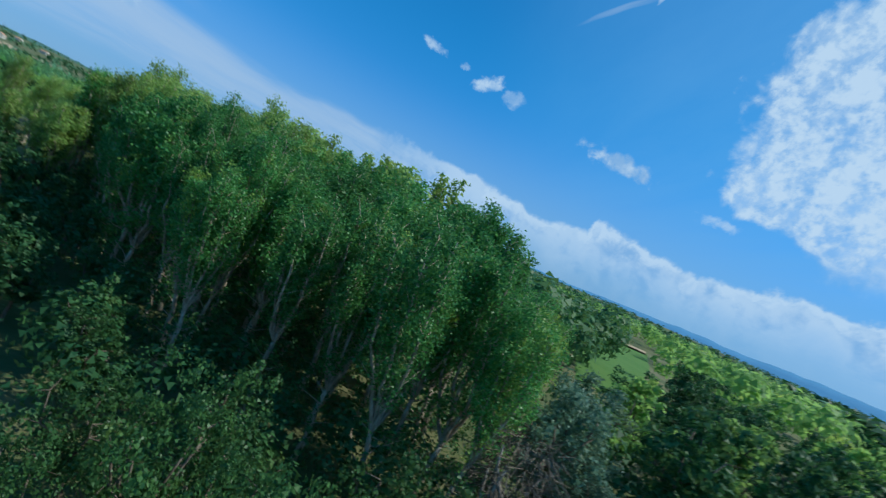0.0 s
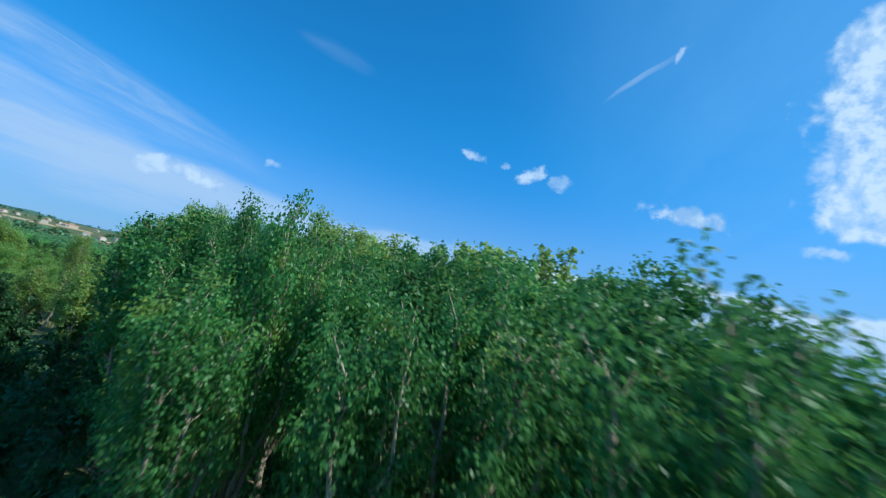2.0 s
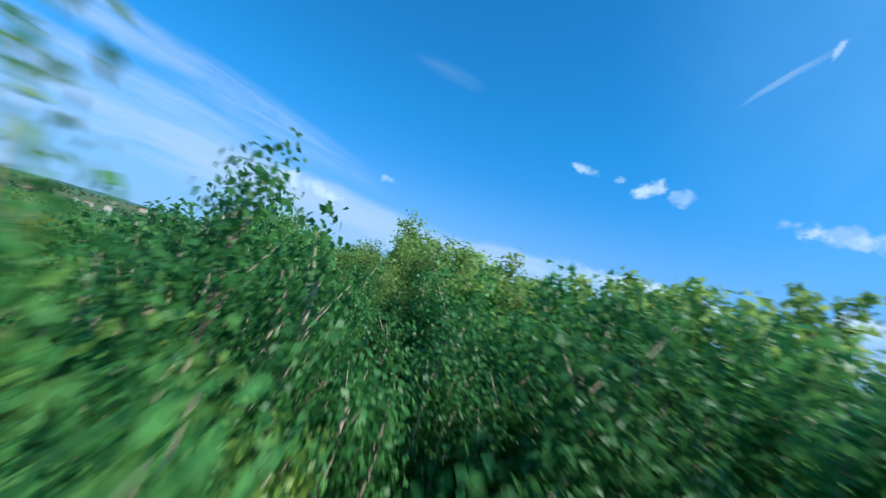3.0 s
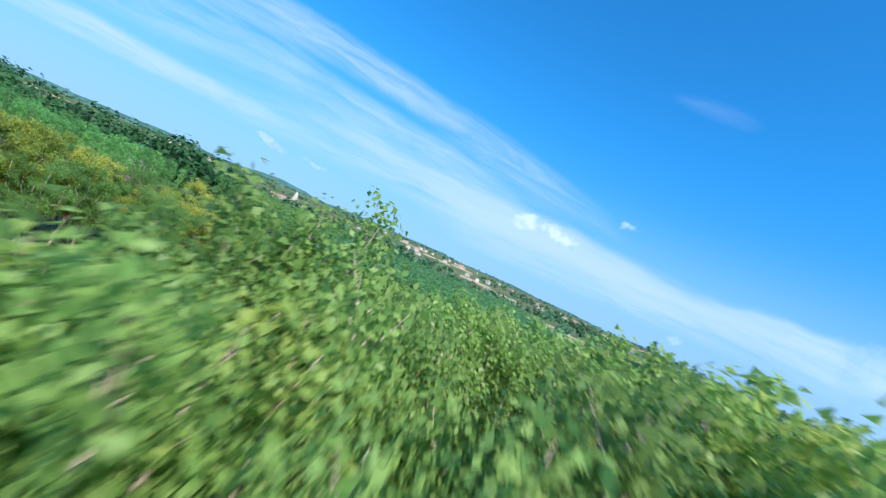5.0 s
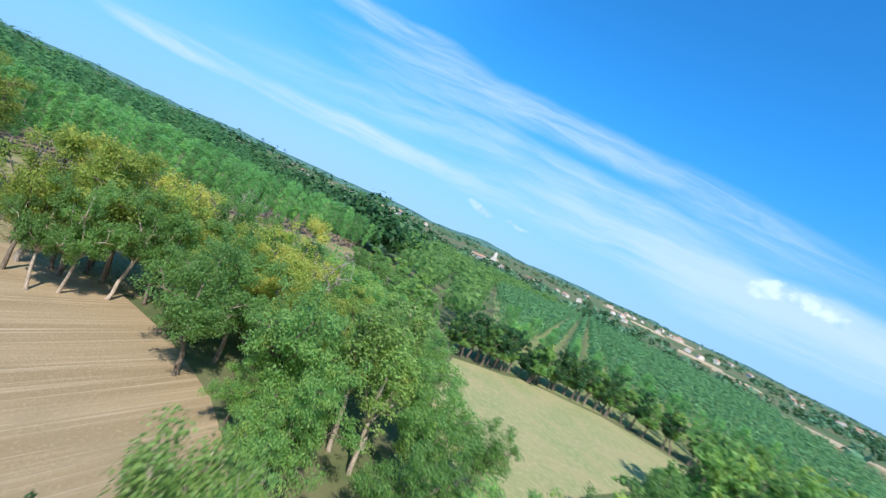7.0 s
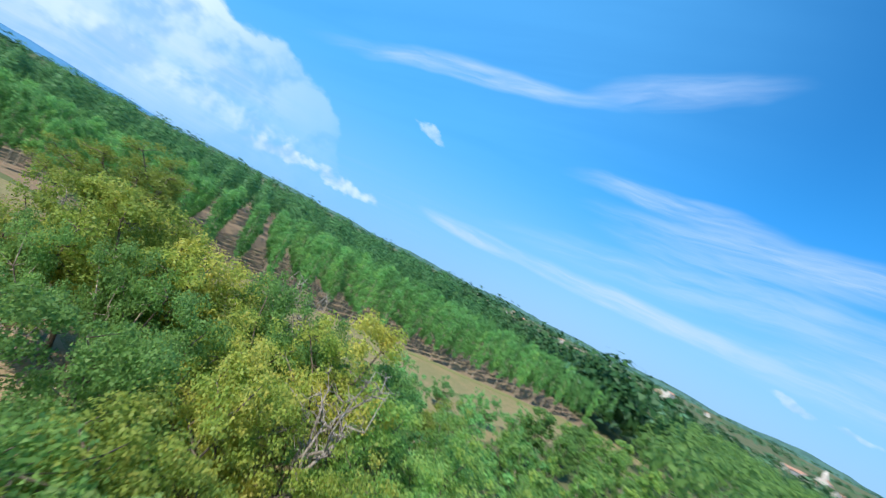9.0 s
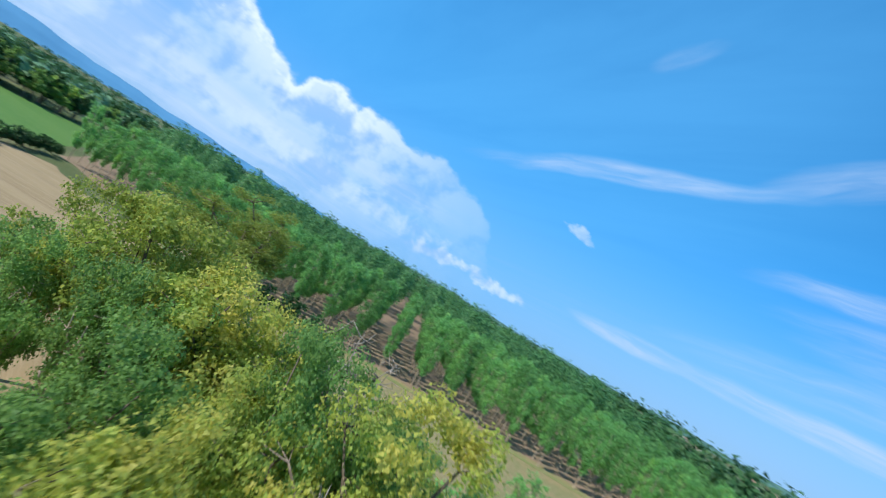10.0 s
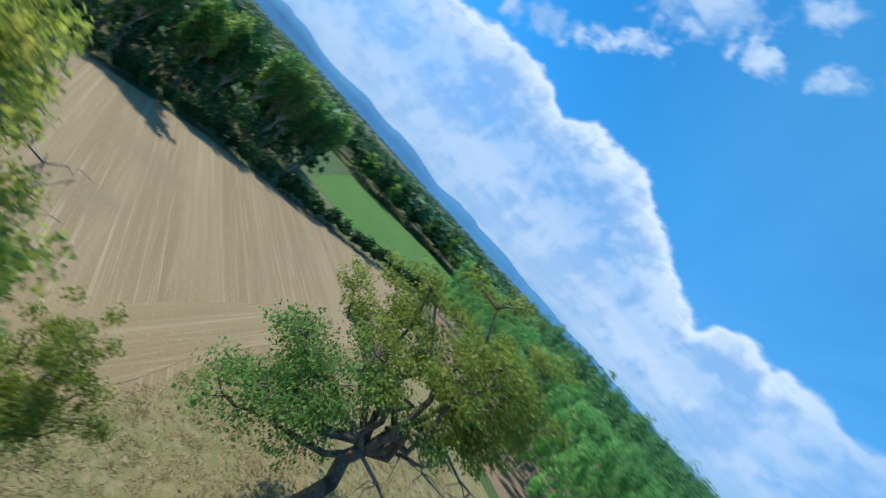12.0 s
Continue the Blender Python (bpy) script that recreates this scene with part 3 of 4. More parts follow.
def within(x, y, poly):
    odd = False
    for (x1, y1), (x2, y2) in zip(poly, poly[1:] + poly[:1]):
        if (y1 > y) != (y2 > y) and x < (x2 - x1) * (y - y1) / (y2 - y1) + x1:
            odd = not odd
    return odd


def scatter(poly, gap, rng, tries=6000):
    """Spots inside the outline that keep their distance from each other."""
    xs, ys = [p[0] for p in poly], [p[1] for p in poly]
    spots = []
    for _ in range(tries):
        x, y = rng.uniform(min(xs), max(xs)), rng.uniform(min(ys), max(ys))
        if within(x, y, poly) and all((x - a) ** 2 + (y - b) ** 2 > gap * gap for a, b in spots):
            spots.append((x, y))
    return spots


FORMS = [
    ("poplar", 5, 10, 14.0, "poplar", 9200, 0.2, POPLAR, PALE_BARK, 3), ("poplar_near", 4, 12, 14.0, "poplar", 11500, 0.145, POPLAR, PALE_BARK, 4), ("pale_near", 3, 16, 14.0, "poplar", 11500, 0.145, PALE_POPLAR, PALE_BARK, 4), ("poplar_inner", 3, 20, 14.0, "poplar", 2800, 0.38, POPLAR, PALE_BARK, 3),
    ("poplar_pale", 4, 15, 14.0, "poplar", 8000, 0.205, PALE_POPLAR, PALE_BARK, 3),
    ("pale_inner", 3, 24, 14.0, "poplar", 3000, 0.36, PALE_POPLAR, PALE_BARK, 3),
    ("oak", 4, 30, 11.0, "oak", 14500, 0.18, OAK, BARK, 3), ("gold", 3, 40, 11.0, "oak", 15000, 0.175, GOLD, BARK, 3),
    ("bush", 3, 50, 6.0, "bush", 4500, 0.18, SHRUB, BARK, 3), ("bush_near", 3, 55, 6.0, "bush", 8000, 0.11, SHRUB, BARK, 4),
    ("mid_fine", 3, 64, 11.0, "round", 2500, 0.45, OAK, BARK, 3), ("dark_fine", 3, 74, 11.0, "round", 3000, 0.4, SHADE, BARK, 3), ("mid", 3, 60, 11.0, "round", 1400, 0.62, OAK, BARK, 3), ("mid_dark", 2, 70, 12.0, "round", 1400, 0.66, SHADE, BARK, 3),
    ("willow", 2, 80, 9.0, "round", 7000, 0.19, WILLOW, BARK, 3), ("planted", 4, 90, 10.0, "planted", 3000, 0.25, PLANTED, PALE_BARK, 3),
    ("young", 3, 120, 6.0, "bush", 4500, 0.18, PLANTED, PALE_BARK, 3), ("edge_oak", 3, 110, 11.0, "oak", 14500, 0.18, OAK, PALE_BARK, 3),
    ("hedge", 2, 100, 4.0, "bush", 1400, 0.32, SHADE, BARK, 3),
]
for key, copies, seed, tall, shape, count, size, leaf, bark, corners in FORMS:
    for k in range(copies):
        tree_stock(key, seed + k, tall, shape, count, size, leaf, bark, corners)


# ---------------------------------------------------------------- land
def land_height(x, y):
    """Flat valley floor, slow rise to a ridge in the west and north-west."""
    r, yaw = math.hypot(x, y), math.degrees(math.atan2(-x, y))
    rise = max(0.0, min(1.0, (r - 500) / 1700)) ** 1.3
    west = math.exp(-((yaw - 66) / 32) ** 2)
    return rise * (16 + 40 * west + 9 * noise.noise((x * 0.0012, y * 0.0012, 3.1)))


rings = [0, 20, 45, 80, 120, 170, 230, 300, 400, 520, 700, 900, 1150, 1450, 1800, 2200, 2700, 3300, 4000, 4700]
SECTORS = 120
gv, gf = [(0.0, 0.0, 0.0)], []
for r in rings[1:]:
    for k in range(SECTORS):
        a = math.tau * k / SECTORS
        x, y = r * math.cos(a), r * math.sin(a)
        gv.append((x, y, land_height(x, y)))
for k in range(SECTORS):
    gf.append((0, 1 + k, 1 + (k + 1) % SECTORS))
for j in range(len(rings) - 2):
    for k in range(SECTORS):
        a, b = 1 + j * SECTORS + k, 1 + j * SECTORS + (k + 1) % SECTORS
        gf.append((a, a + SECTORS, b + SECTORS, b))
ground = smooth(mesh_object("ground", gv, gf, GROUND_MAT))
tagged(ground, "wild grass and bare earth of a wide valley", "ground", kind="structure")


def ground_patch(name, outline, mat, label, lift=0.03, wavy=1.2, step=4.0):
    """A thin sheet of land with an uneven border, laid on the ground."""
    pts = []
    for (x1, y1), (x2, y2) in zip(outline, outline[1:] + outline[:1]):
        n = max(1, int(math.hypot(x2 - x1, y2 - y1) / step))
        for k in range(n):
            x, y = x1 + (x2 - x1) * k / n, y1 + (y2 - y1) * k / n
            w = noise.noise((x * 0.15, y * 0.15, 7.0)) * wavy
            pts.append((x + w, y + w * 0.7))
    bm = bmesh.new()
    ring = [bm.verts.new((x, y, land_height(x, y) + lift)) for x, y in pts]
    face = bm.faces.new(ring)
    if face.normal.z < 0:
        face.normal_flip()
    skirt = bmesh.ops.extrude_face_region(bm, geom=[face])
    for v in skirt["geom"]:
        if isinstance(v, bmesh.types.BMVert):
            v.co.z -= lift + 0.06
    bmesh.ops.triangulate(bm, faces=[f for f in bm.faces if len(f.verts) > 4])
    bmesh.ops.recalc_face_normals(bm, faces=bm.faces)
    me = bpy.data.meshes.new(name)
    bm.to_mesh(me)
    bm.free()
    me.materials.append(mat)
    return tagged(new(name, me), label, "field", kind="structure")


FIELD = [(-57, 49), (-64, 53), (-74, 54), (-81, 49.5), (-88.5, 42), (-92, 36), (-92.5, 26), (-90, 14), (-89, 2), (-93, -12), (-80, -42), (-72, -40), (-64, -22), (-56, -8), (-52, 8), (-50, 18), (-52, 32)]
ground_patch("stubble_field", FIELD, STUBBLE, "harvested tan field with pale drill lines")
ground_patch("field_headland", [(-91.6, 33), (-91.9, 26), (-89.4, 14), (-88.4, 3), (-84.6, 3), (-85.4, 14), (-86.8, 24), (-87.4, 33)], HEADLAND, "tan field edge with drill lines that cross the others", 0.045, 0.6)
ground_patch("dry_meadow", [(-78, 66), (-100, 69), (-119, 73.5), (-124, 88), (-123, 103), (-114, 116), (-100, 100), (-86, 80)], DRY_GRASS, "small meadow of dry yellowish grass")
ground_patch("green_field", [(-46, -42), (-18, -98), (-40, -124), (-68, -135), (-92, -188), (-98, -183), (-84, -120), (-78, -80), (-76, -57), (-66, -41)], GREEN_FIELD, "bright green crop field behind the hedge")
ground_patch("grass_verge", [(-91, 34), (-96, 46), (-112, 54), (-134, 46), (-172, 52), (-205, 68), (-209, 55), (-157, 16), (-133, 0), (-119, -6), (-104, -13.5), (-86, -30), (-84, 0), (-86, 15)], ROUGH_GRASS, "strip of dry mown grass beside the young trees", 0.025)
PLANTATION = [(-119, -8), (-207, 54), (-345, -110), (-200, -270), (-101, -188), (-87, -120), (-82, -80), (-79, -56), (-101, -18)]
ground_patch("tilled_earth", PLANTATION, TILLED, "brown tilled earth between tree rows", 0.02)
ground_patch("green_strip", [(-119, -8), (-207, 54), (-206, 55.4), (-162, 24.2), (-118, -6.6)], VERGE, "thin strip of green grass along the tilled earth", 0.06, 0.5)
PLANTATION_B = [(-126, 82), (-124, 108), (-112, 140), (-96, 185), (-330, 340), (-430, 236), (-300, 124)]
ground_patch("orchard_floor", PLANTATION_B, VERGE, "grass under planted trees", 0.02)
ground_patch("far_green_field", [(24, 66), (31, 64), (62, 122), (88, 180), (62, 186), (40, 120)], GREEN_FIELD, "far green field between woods", 0.05)
ground_patch("far_straw_field", [(58, 168), (84, 172), (92, 192), (64, 198)], FAR_STRAW, "far strip of pale straw", 0.05)
STRAW = [(51, 900, 60, 60), (47.5, 820, 55, 50), (40, 470, 40, 26), (36.5, 440, 36, 22), (33, 380, 30, 20), (30, 350, 34, 18), (38, 205, 22, 12), (91.5, 1500, 55, 60), (100, 1350, 40, 50), (57, 1250, 70, 60), (60.5, 1500, 80, 60), (108, 1250, 40, 40), (53.5, 1400, 60, 60), (28, 620, 50, 40)]
for yaw, r, wide, deep in STRAW:
    a = radians(yaw)
    ahead, side = Vector((-math.sin(a), math.cos(a))), Vector((math.cos(a), math.sin(a)))
    c = ahead * r + Vector((-42, 54))
    quad = [tuple(c + side * wide * 0.6 * u + ahead * deep * v) for u, v in ((-1, -1), (1, -0.8), (0.9, 1), (-1.1, 0.9))]
    ground_patch("far_straw_field", quad, FAR_STRAW, "far pale straw field on the valley side", 1.2, 3.0, 20.0)


def far_range(name, spans, radius, mat, label):
    """A long hill crest with a front slope and a back slope."""
    verts, faces = [], []
    n = 140
    y0, y1 = spans[0][0], spans[-1][0]
    for k in range(n + 1):
        yaw = y0 + (y1 - y0) * k / n
        high = np.interp(yaw, [s[0] for s in spans], [s[1] for s in spans])
        high *= 0.85 + 0.3 * noise.noise((yaw * 0.16, 2.0, 0.0)) + 0.1 * noise.noise((yaw * 0.7, 5.0, 0.0))
        a = radians(yaw)
        for rr, hh in ((radius - 350, -5), (radius - 120, high * 0.55), (radius, high), (radius + 150, -5)):
            verts.append((-math.sin(a) * rr, math.cos(a) * rr, hh))
        if k:
            for j in range(3):
                q = (k - 1) * 4 + j
                faces.append((q, q + 4, q + 5, q + 1))
    return tagged(smooth(mesh_object(name, verts, faces, mat)), label, "hills", kind="structure")


far_range("backdrop", [(140, 15), (158, 55), (172, 120), (188, 165), (205, 210), (230, 225), (250, 110), (280, 60)], 4350, HILL_HAZED, "distant hills on the horizon, tinted blue for haze")
far_range("backdrop_north", [(-75, 60), (-50, 120), (-38, 115), (-24, 80), (-8, 50), (8, 30)], 4350, HILL_HAZED, "distant hills on the northern horizon, tinted blue for haze")
far_range("backdrop_west", [(20, 25), (40, 70), (55, 105), (75, 110), (95, 85), (120, 60), (150, 45)], 3300, RIDGE_HAZED, "low wooded ridge on the horizon, tinted blue-green for haze")

# ---------------------------------------------------------------- the poplar grove
pick = random.Random(5)
ROUTE = [Vector((x, y, z)) for _, x, y, z, *_ in PATH]
FLIGHT = [ROUTE[k].lerp(ROUTE[k + 1], j / 8) for k in range(len(ROUTE) - 1) for j in range(8)]


def clear_top(x, y, height, reach=2.7, room=1.6):
    """The height that leaves the air route free, lower on its eastern side."""
    for k, p in enumerate(FLIGHT[:-1]):
        gap = math.hypot(p.x - x, p.y - y)
        if gap < reach:
            height = min(height, p.z - room)
        elif gap < 8 and p.z < 14.5:
            way = FLIGHT[k + 1] - p
            if way.x * (y - p.y) - way.y * (x - p.x) < 0:
                height = min(height, p.z + 0.1)
        elif gap < 14 and p.z < 14.5:
            way = FLIGHT[k + 1] - p
            if way.x * (y - p.y) - way.y * (x - p.x) < 0:
                height = min(height, p.z + 1.3)
    return height


GROVE = [(1.5, 17), (4.5, 23), (3, 36), (-10, 50), (-22, 60), (-40, 68), (-52, 66), (-49, 58), (-44, 51), (-39, 43), (-25, 31.5), (-15.5, 23), (-5, 19)]
GROVE_SIDE = [(3.2, 17.0, 10.4), (2.4, 18.6, 11.9), (5.0, 20.5, 10.8), (6.0, 24.8, 10.5), (7.2, 29, 10.2), (6.6, 34, 10.6), (0.4, 17.6, 12.2)]
EDGE = GROVE[-5:] + GROVE[:3]


def edge_distance(x, y, line):
    best = 1e9
    for (x1, y1), (x2, y2) in zip(line, line[1:]):
        dx, dy = x2 - x1, y2 - y1
        f = max(0, min(1, ((x - x1) * dx + (y - y1) * dy) / (dx * dx + dy * dy)))
        best = min(best, math.hypot(x - x1 - f * dx, y - y1 - f * dy))
    return best


for x, y in scatter(GROVE, 2.75, pick, 5000):
    depth = ((x + 16) * 33.5 + (y - 22.5) * 28) / 43.7
    rise = max(0.0, min(1.0, (y - 37) / 6)) * max(0.0, min(1.0, (60 - y) / 6))
    tall = 12.0 + 0.75 * max(-2.0, min(3.6, depth)) + 0.12 * max(0.0, depth - 3) + 2.6 * rise * max(0.0, 1 - max(0.0, depth) / 7)
    tall = min(tall, 15.1 + 0.03 * (y - 20) - 0.5 * max(0.0, x - 0.5)) + pick.gauss(-0.1, 0.6)
    if -(x + 5) > 0.97 * (y - 16) and y < 28:
        tall = min(tall, 11.7)
    tall = clear_top(x, y, tall)
    beside = min((p.x - x) ** 2 + (p.y - y) ** 2 for p in FLIGHT)
    front = edge_distance(x, y, EDGE) < 5.0 or beside < (100 if y < 48 else 60)
    pale = y > 39 + pick.uniform(-5, 5)
    form = ("pale_near" if pale else "poplar_near") if beside < 18 else ("poplar_pale" if pale else "poplar") if front else ("pale_inner" if pale else "poplar_inner")
    plant("poplar", form, x, y, tall, "tall slender green poplar in a dense grove", "poplars of the grove", pick)

for x, y, h in [(-40, 42, 9.2), (-43, 46, 9.0), (-38.5, 40, 8.6), (-36.5, 38.5, 8.8), (-34.6, 36.6, 9.2), (-46, 50, 9.4), (-41.5, 38.5, 8.2), (-48, 53, 9.6)]:
    plant("poplar", "poplar_pale", x, y, clear_top(x, y, h), "low pale green poplar at the western corner of the grove", "poplars of the grove", pick, slim=1.3)
corner = random.Random(8)
for x, y, h in [(-33.5, 43.6, 14.6), (-36.2, 46.8, 14.4), (-31.2, 41.6, 14.6), (-28.6, 39.2, 14.8), (-38.8, 49.6, 13.6), (-34.4, 46.6, 14.6), (-30.6, 44.0, 14.8), (-41.4, 52.4, 12.6)]:
    plant("poplar", "pale_near", x, y, clear_top(x, y, h), "tall pale green poplar at the western corner of the grove", "poplars of the grove", corner)
for x, y, h in [(-11.0, 22.7, 13.1), (-12.7, 24.6, 13.8), (-15.8, 28.0, 14.0)]:
    plant("poplar", "poplar_near", x, y, h, "tall green poplar that overtops its neighbours", "poplars of the grove", pick, slim=0.7)
for x, y, h in [(-9.8, 19.6, 10.2), (-11.2, 21.2, 10.4)]:
    plant("poplar", "poplar_near", x, y, h, "low green poplar at the southern edge of the grove", "poplars of the grove", corner)
for x, y, h in [(-3.4, 22.6, 11.2), (-1.4, 25.8, 11.8), (-4.2, 26.8, 11.6), (-0.6, 29.6, 12.0)]:
    plant("poplar", "pale_near", x, y, clear_top(x, y, h), "yellowish poplar among darker ones", "poplars of the grove", corner)
for x, y, h in GROVE_SIDE:
    plant("poplar", "poplar_near", x, y, h, "shorter green poplar on the sunny side of the grove", "poplars of the grove", pick)

# ---------------------------------------------------------------- low growth in front of the grove
TRACK = [(-8.6, 10.2), (-10.9, 13.6), (-17.0, 18.0), (-27.4, 25.8), (-31.8, 29.6), (-32.4, 28), (-26.5, 22.6), (-17.2, 15), (-12, 10.6)]
# the track takes a darker earth colour in place of shade
ground_patch("track", TRACK, TRACK_EARTH, "bare brown earth track beside the grove, darkened for shade", 0.025, 0.5, 2.0)
for x, y, h, slim in [(-4.6, 9.6, 7.2, 0.62), (-5.4, 8.2, 5.8, 0.62), (-3.2, 6.4, 6.9, 0.6), (-2.2, 8.0, 6.8, 0.6), (-0.9, 7.4, 7.3, 0.5), (0.6, 7.4, 6.4, 0.8), (-2.6, 10.6, 6.0, 0.8), (-7.8, 12.8, 4.6, 0.8), (-10.5, 16.0, 4.4, 0.9), (2.6, 8.8, 5.6, 0.9), (0.2, 10.4, 5.6, 0.9), (4.6, 10.8, 5.2, 0.9), (-13, 19, 4.2, 0.9), (2.2, 12.6, 5.6, 0.9), (-4.6, 14.0, 5.6, 0.9), (5.4, 13.6, 4.8, 0.9), (-1.6, 5.2, 6.3, 0.6)]:
    plant("bush", "bush_near" if y < 11 else "bush", x, y, h, "leafy green shrub before the poplar grove", "shrubs before the grove", pick, slim=slim)
for x, y, h in [(7.8, 20.0, 8.4), (9.2, 23.8, 8.2), (9.6, 18.0, 6.0)]:
    plant("willow", "willow", x, y, h, "blue-grey willow beside a clay bank", "willows", pick)

for x, y in scatter([(-12, 17), (-15, 21), (-23, 29), (-31, 37), (-37, 37), (-27, 23), (-18, 13)], 3.2, pick, 1500):
    if within(x, y, TRACK):
        continue
    # the grove's shade on these trees is painted as darker leaves
    plant("low_tree", "dark_fine", x, y, pick.uniform(3.6, 6.2), "low leafy tree beside the grove, leaves darkened for shade", "low trees beside the grove", pick)


def dead_brush(x, y, height, seed):
    """A heap of bare brown twigs round a few pale stems."""
    rng = np.random.RandomState(seed)
    verts, faces, tv, tf = [], [], [], []
    for k in range(5):
        a = rng.uniform(0, math.tau)
        tube(verts, faces, bend(rng, (math.cos(a) * 0.3, math.sin(a) * 0.3, -0.2), (math.cos(a) * 1.1, math.sin(a) * 1.1, height * rng.uniform(0.7, 1.0)), 5, 0.04), [0.2, 0.17, 0.14, 0.1, 0.07, 0.04], 7)
    for k in range(900):
        a, z = rng.uniform(0, math.tau), height * rng.uniform(0.1, 1.0)
        r = 1.9 * math.sqrt(rng.uniform(0.05, 1)) * (1.15 - 0.5 * z / height)
        p = np.array([math.cos(a) * r, math.sin(a) * r, z])
        tube(tv, tf, [p, p + np.array([math.cos(a) * 0.35, math.sin(a) * 0.35, -0.2]) + rng.normal(size=3) * 0.4], [0.022, 0.008], 3)
    top = new("dead_shrub")
    top.matrix_basis = pose(x, y, 0)
    smooth(mesh_object("stem", [tuple(map(float, v)) for v in verts], faces, DEAD_WOOD, top, "pale bare stems"))
    mesh_object("brushwood", [tuple(map(float, v)) for v in tv], tf, BARK, top)
    return tagged(top, "bare brown dead shrub beside a willow", "shrub")


dead_brush(5.6, 16.6, 6.2, 3)

# ---------------------------------------------------------------- woods round about
FIELD_GAP = [(13, 40), (21, 40), (96, 186), (94, 204), (58, 204), (28, 86)]
WOODS = [
    ([(13, 16), (16, 40), (28, 70), (52, 56), (52, 12), (26, 2)], 4.7, (7.6, 9.8), ("mid_fine", "dark_fine", "dark_fine"), "deciduous tree in the eastern wood"),
    # dark forms only: part dark green, part painted shade of the grove
    ([(-20, 16), (-28, 22), (-38, 36), (-43, 36), (-43, 20), (-44, -12), (-54, -34), (-20, -48), (-10, -10), (-18, 8)], 5.2, (9.0, 12.0), ("mid_dark", "dark_fine", "mid_dark"), "dark green tree in the wood behind the hedge"),
    ([(-60, 64), (-72, 71), (-80, 84), (-94, 98), (-108, 118), (-108, 150), (-60, 160), (-40, 90), (-48, 70)], 5.4, (8.5, 11.5), ("mid_fine", "mid_fine", "mid"), "leafy tree at the edge of a dry meadow"),
]
for outline, gap, (lo, hi), keys, label in WOODS:
    for x, y in scatter(outline, gap, pick, 1500):
        if within(x, y, FIELD_GAP):
            continue
        plant("wood_tree", keys[pick.randrange(len(keys))], x, y, clear_top(x, y, pick.uniform(lo, hi) * (0.7 if x < -15 and 5 < y < 40 else 1.0), 4.0, 2.0), label, label, pick)

# ---------------------------------------------------------------- trees round the stubble field
for x, y, h, key in [(-85.6, 32.8, 9.6, "edge_oak"), (-87.2, 34.0, 10.2, "edge_oak"), (-89.5, 36.4, 11.0, "edge_oak")]:
    plant("tree", key, x, y, h, "rounded tree with a bare pale trunk at the field edge", "three trees at the field edge", pick, slim=0.72)
for x, y, h, key, slim in [(-87.4, 29.4, 12.2, "gold", 0.8), (-92.4, 34.0, 12.9, "gold", 1.0), (-94.2, 37.4, 12.4, "gold", 1.05), (-91.6, 38.5, 10.6, "oak", 0.85), (-94.7, 43, 10.6, "gold", 1), (-90.2, 31.6, 12.9, "gold", 1.0), (-101.5, 44.2, 11.6, "oak", 0.75), (-90, 43.5, 10.4, "oak", 1), (-95.2, 31.2, 10.0, "oak", 0.8), (-94.0, 31.6, 10.8, "oak", 0.8), (-91.0, 30.6, 12.4, "gold", 0.7), (-93.0, 32.2, 12.2, "gold", 0.7), (-97.4, 41.6, 12.4, "oak", 0.75), (-97, 36.5, 11.4, "gold", 1.0), (-98.9, 38.4, 12.4, "oak", 0.75), (-92.8, 25.4, 6.6, "gold", 0.95), (-102.6, 41.4, 10.8, "gold", 1.0), (-106.5, 46.5, 9.6, "oak", 0.9), (-106, 40.5, 8.8, "gold", 1), (-109.5, 44.5, 8.8, "oak", 1), (-105.5, 34.5, 8.8, "oak", 0.9), (-112.5, 49.5, 8.4, "gold", 1),
                           (-52.5, 57.5, 10.2, "pale_near", 1.1), (-50, 53.2, 10.2, "pale_near", 1.1), (-47.2, 56.4, 11.0, "pale_near", 1.0), (-57.6, 57.4, 10.2, "pale_near", 1.3), (-64, 64, 9.6, "oak", 1), (-60.4, 59.6, 10.2, "pale_near", 1.3), (-72, 55.5, 8, "oak", 1), (-78, 51.5, 6, "oak", 1), (-82.3, 46.4, 10.6, "oak", 0.9), (-87.5, 44, 7, "oak", 1), (-67, 55, 5.6, "oak", 1), (-74, 66, 7.5, "oak", 1), (-66, 67, 8, "oak", 1), (-78.4, 60.4, 10.2, "poplar_pale", 1.4), (-98.4, 48.2, 13.3, "gold", 0.85), (-103, 50, 10.4, "oak", 0.9),
                           (-92, 48, 10.4, "gold", 1), (-97.5, 53.5, 10.6, "oak", 1), (-86, 47.6, 10.4, "oak", 1), (-80, 53.5, 11.4, "oak", 1), (-75, 56, 9.0, "oak", 1), (-82, 61, 11.6, "poplar_pale", 1.5), (-80.2, 58.6, 10.9, "poplar_pale", 1.5), (-64.5, 56.0, 7, "oak", 1), (-71.5, 62, 7, "oak", 1), (-70, 69, 8, "oak", 1), (-77, 64, 8.6, "oak", 1), (-80, 68.4, 7.2, "oak", 0.95)]:
    plant("tree", key, x, y, clear_top(x, y, h, 3.2, 2.3), "broad green tree in a belt along the field", "trees of the field belt", pick, slim=slim)
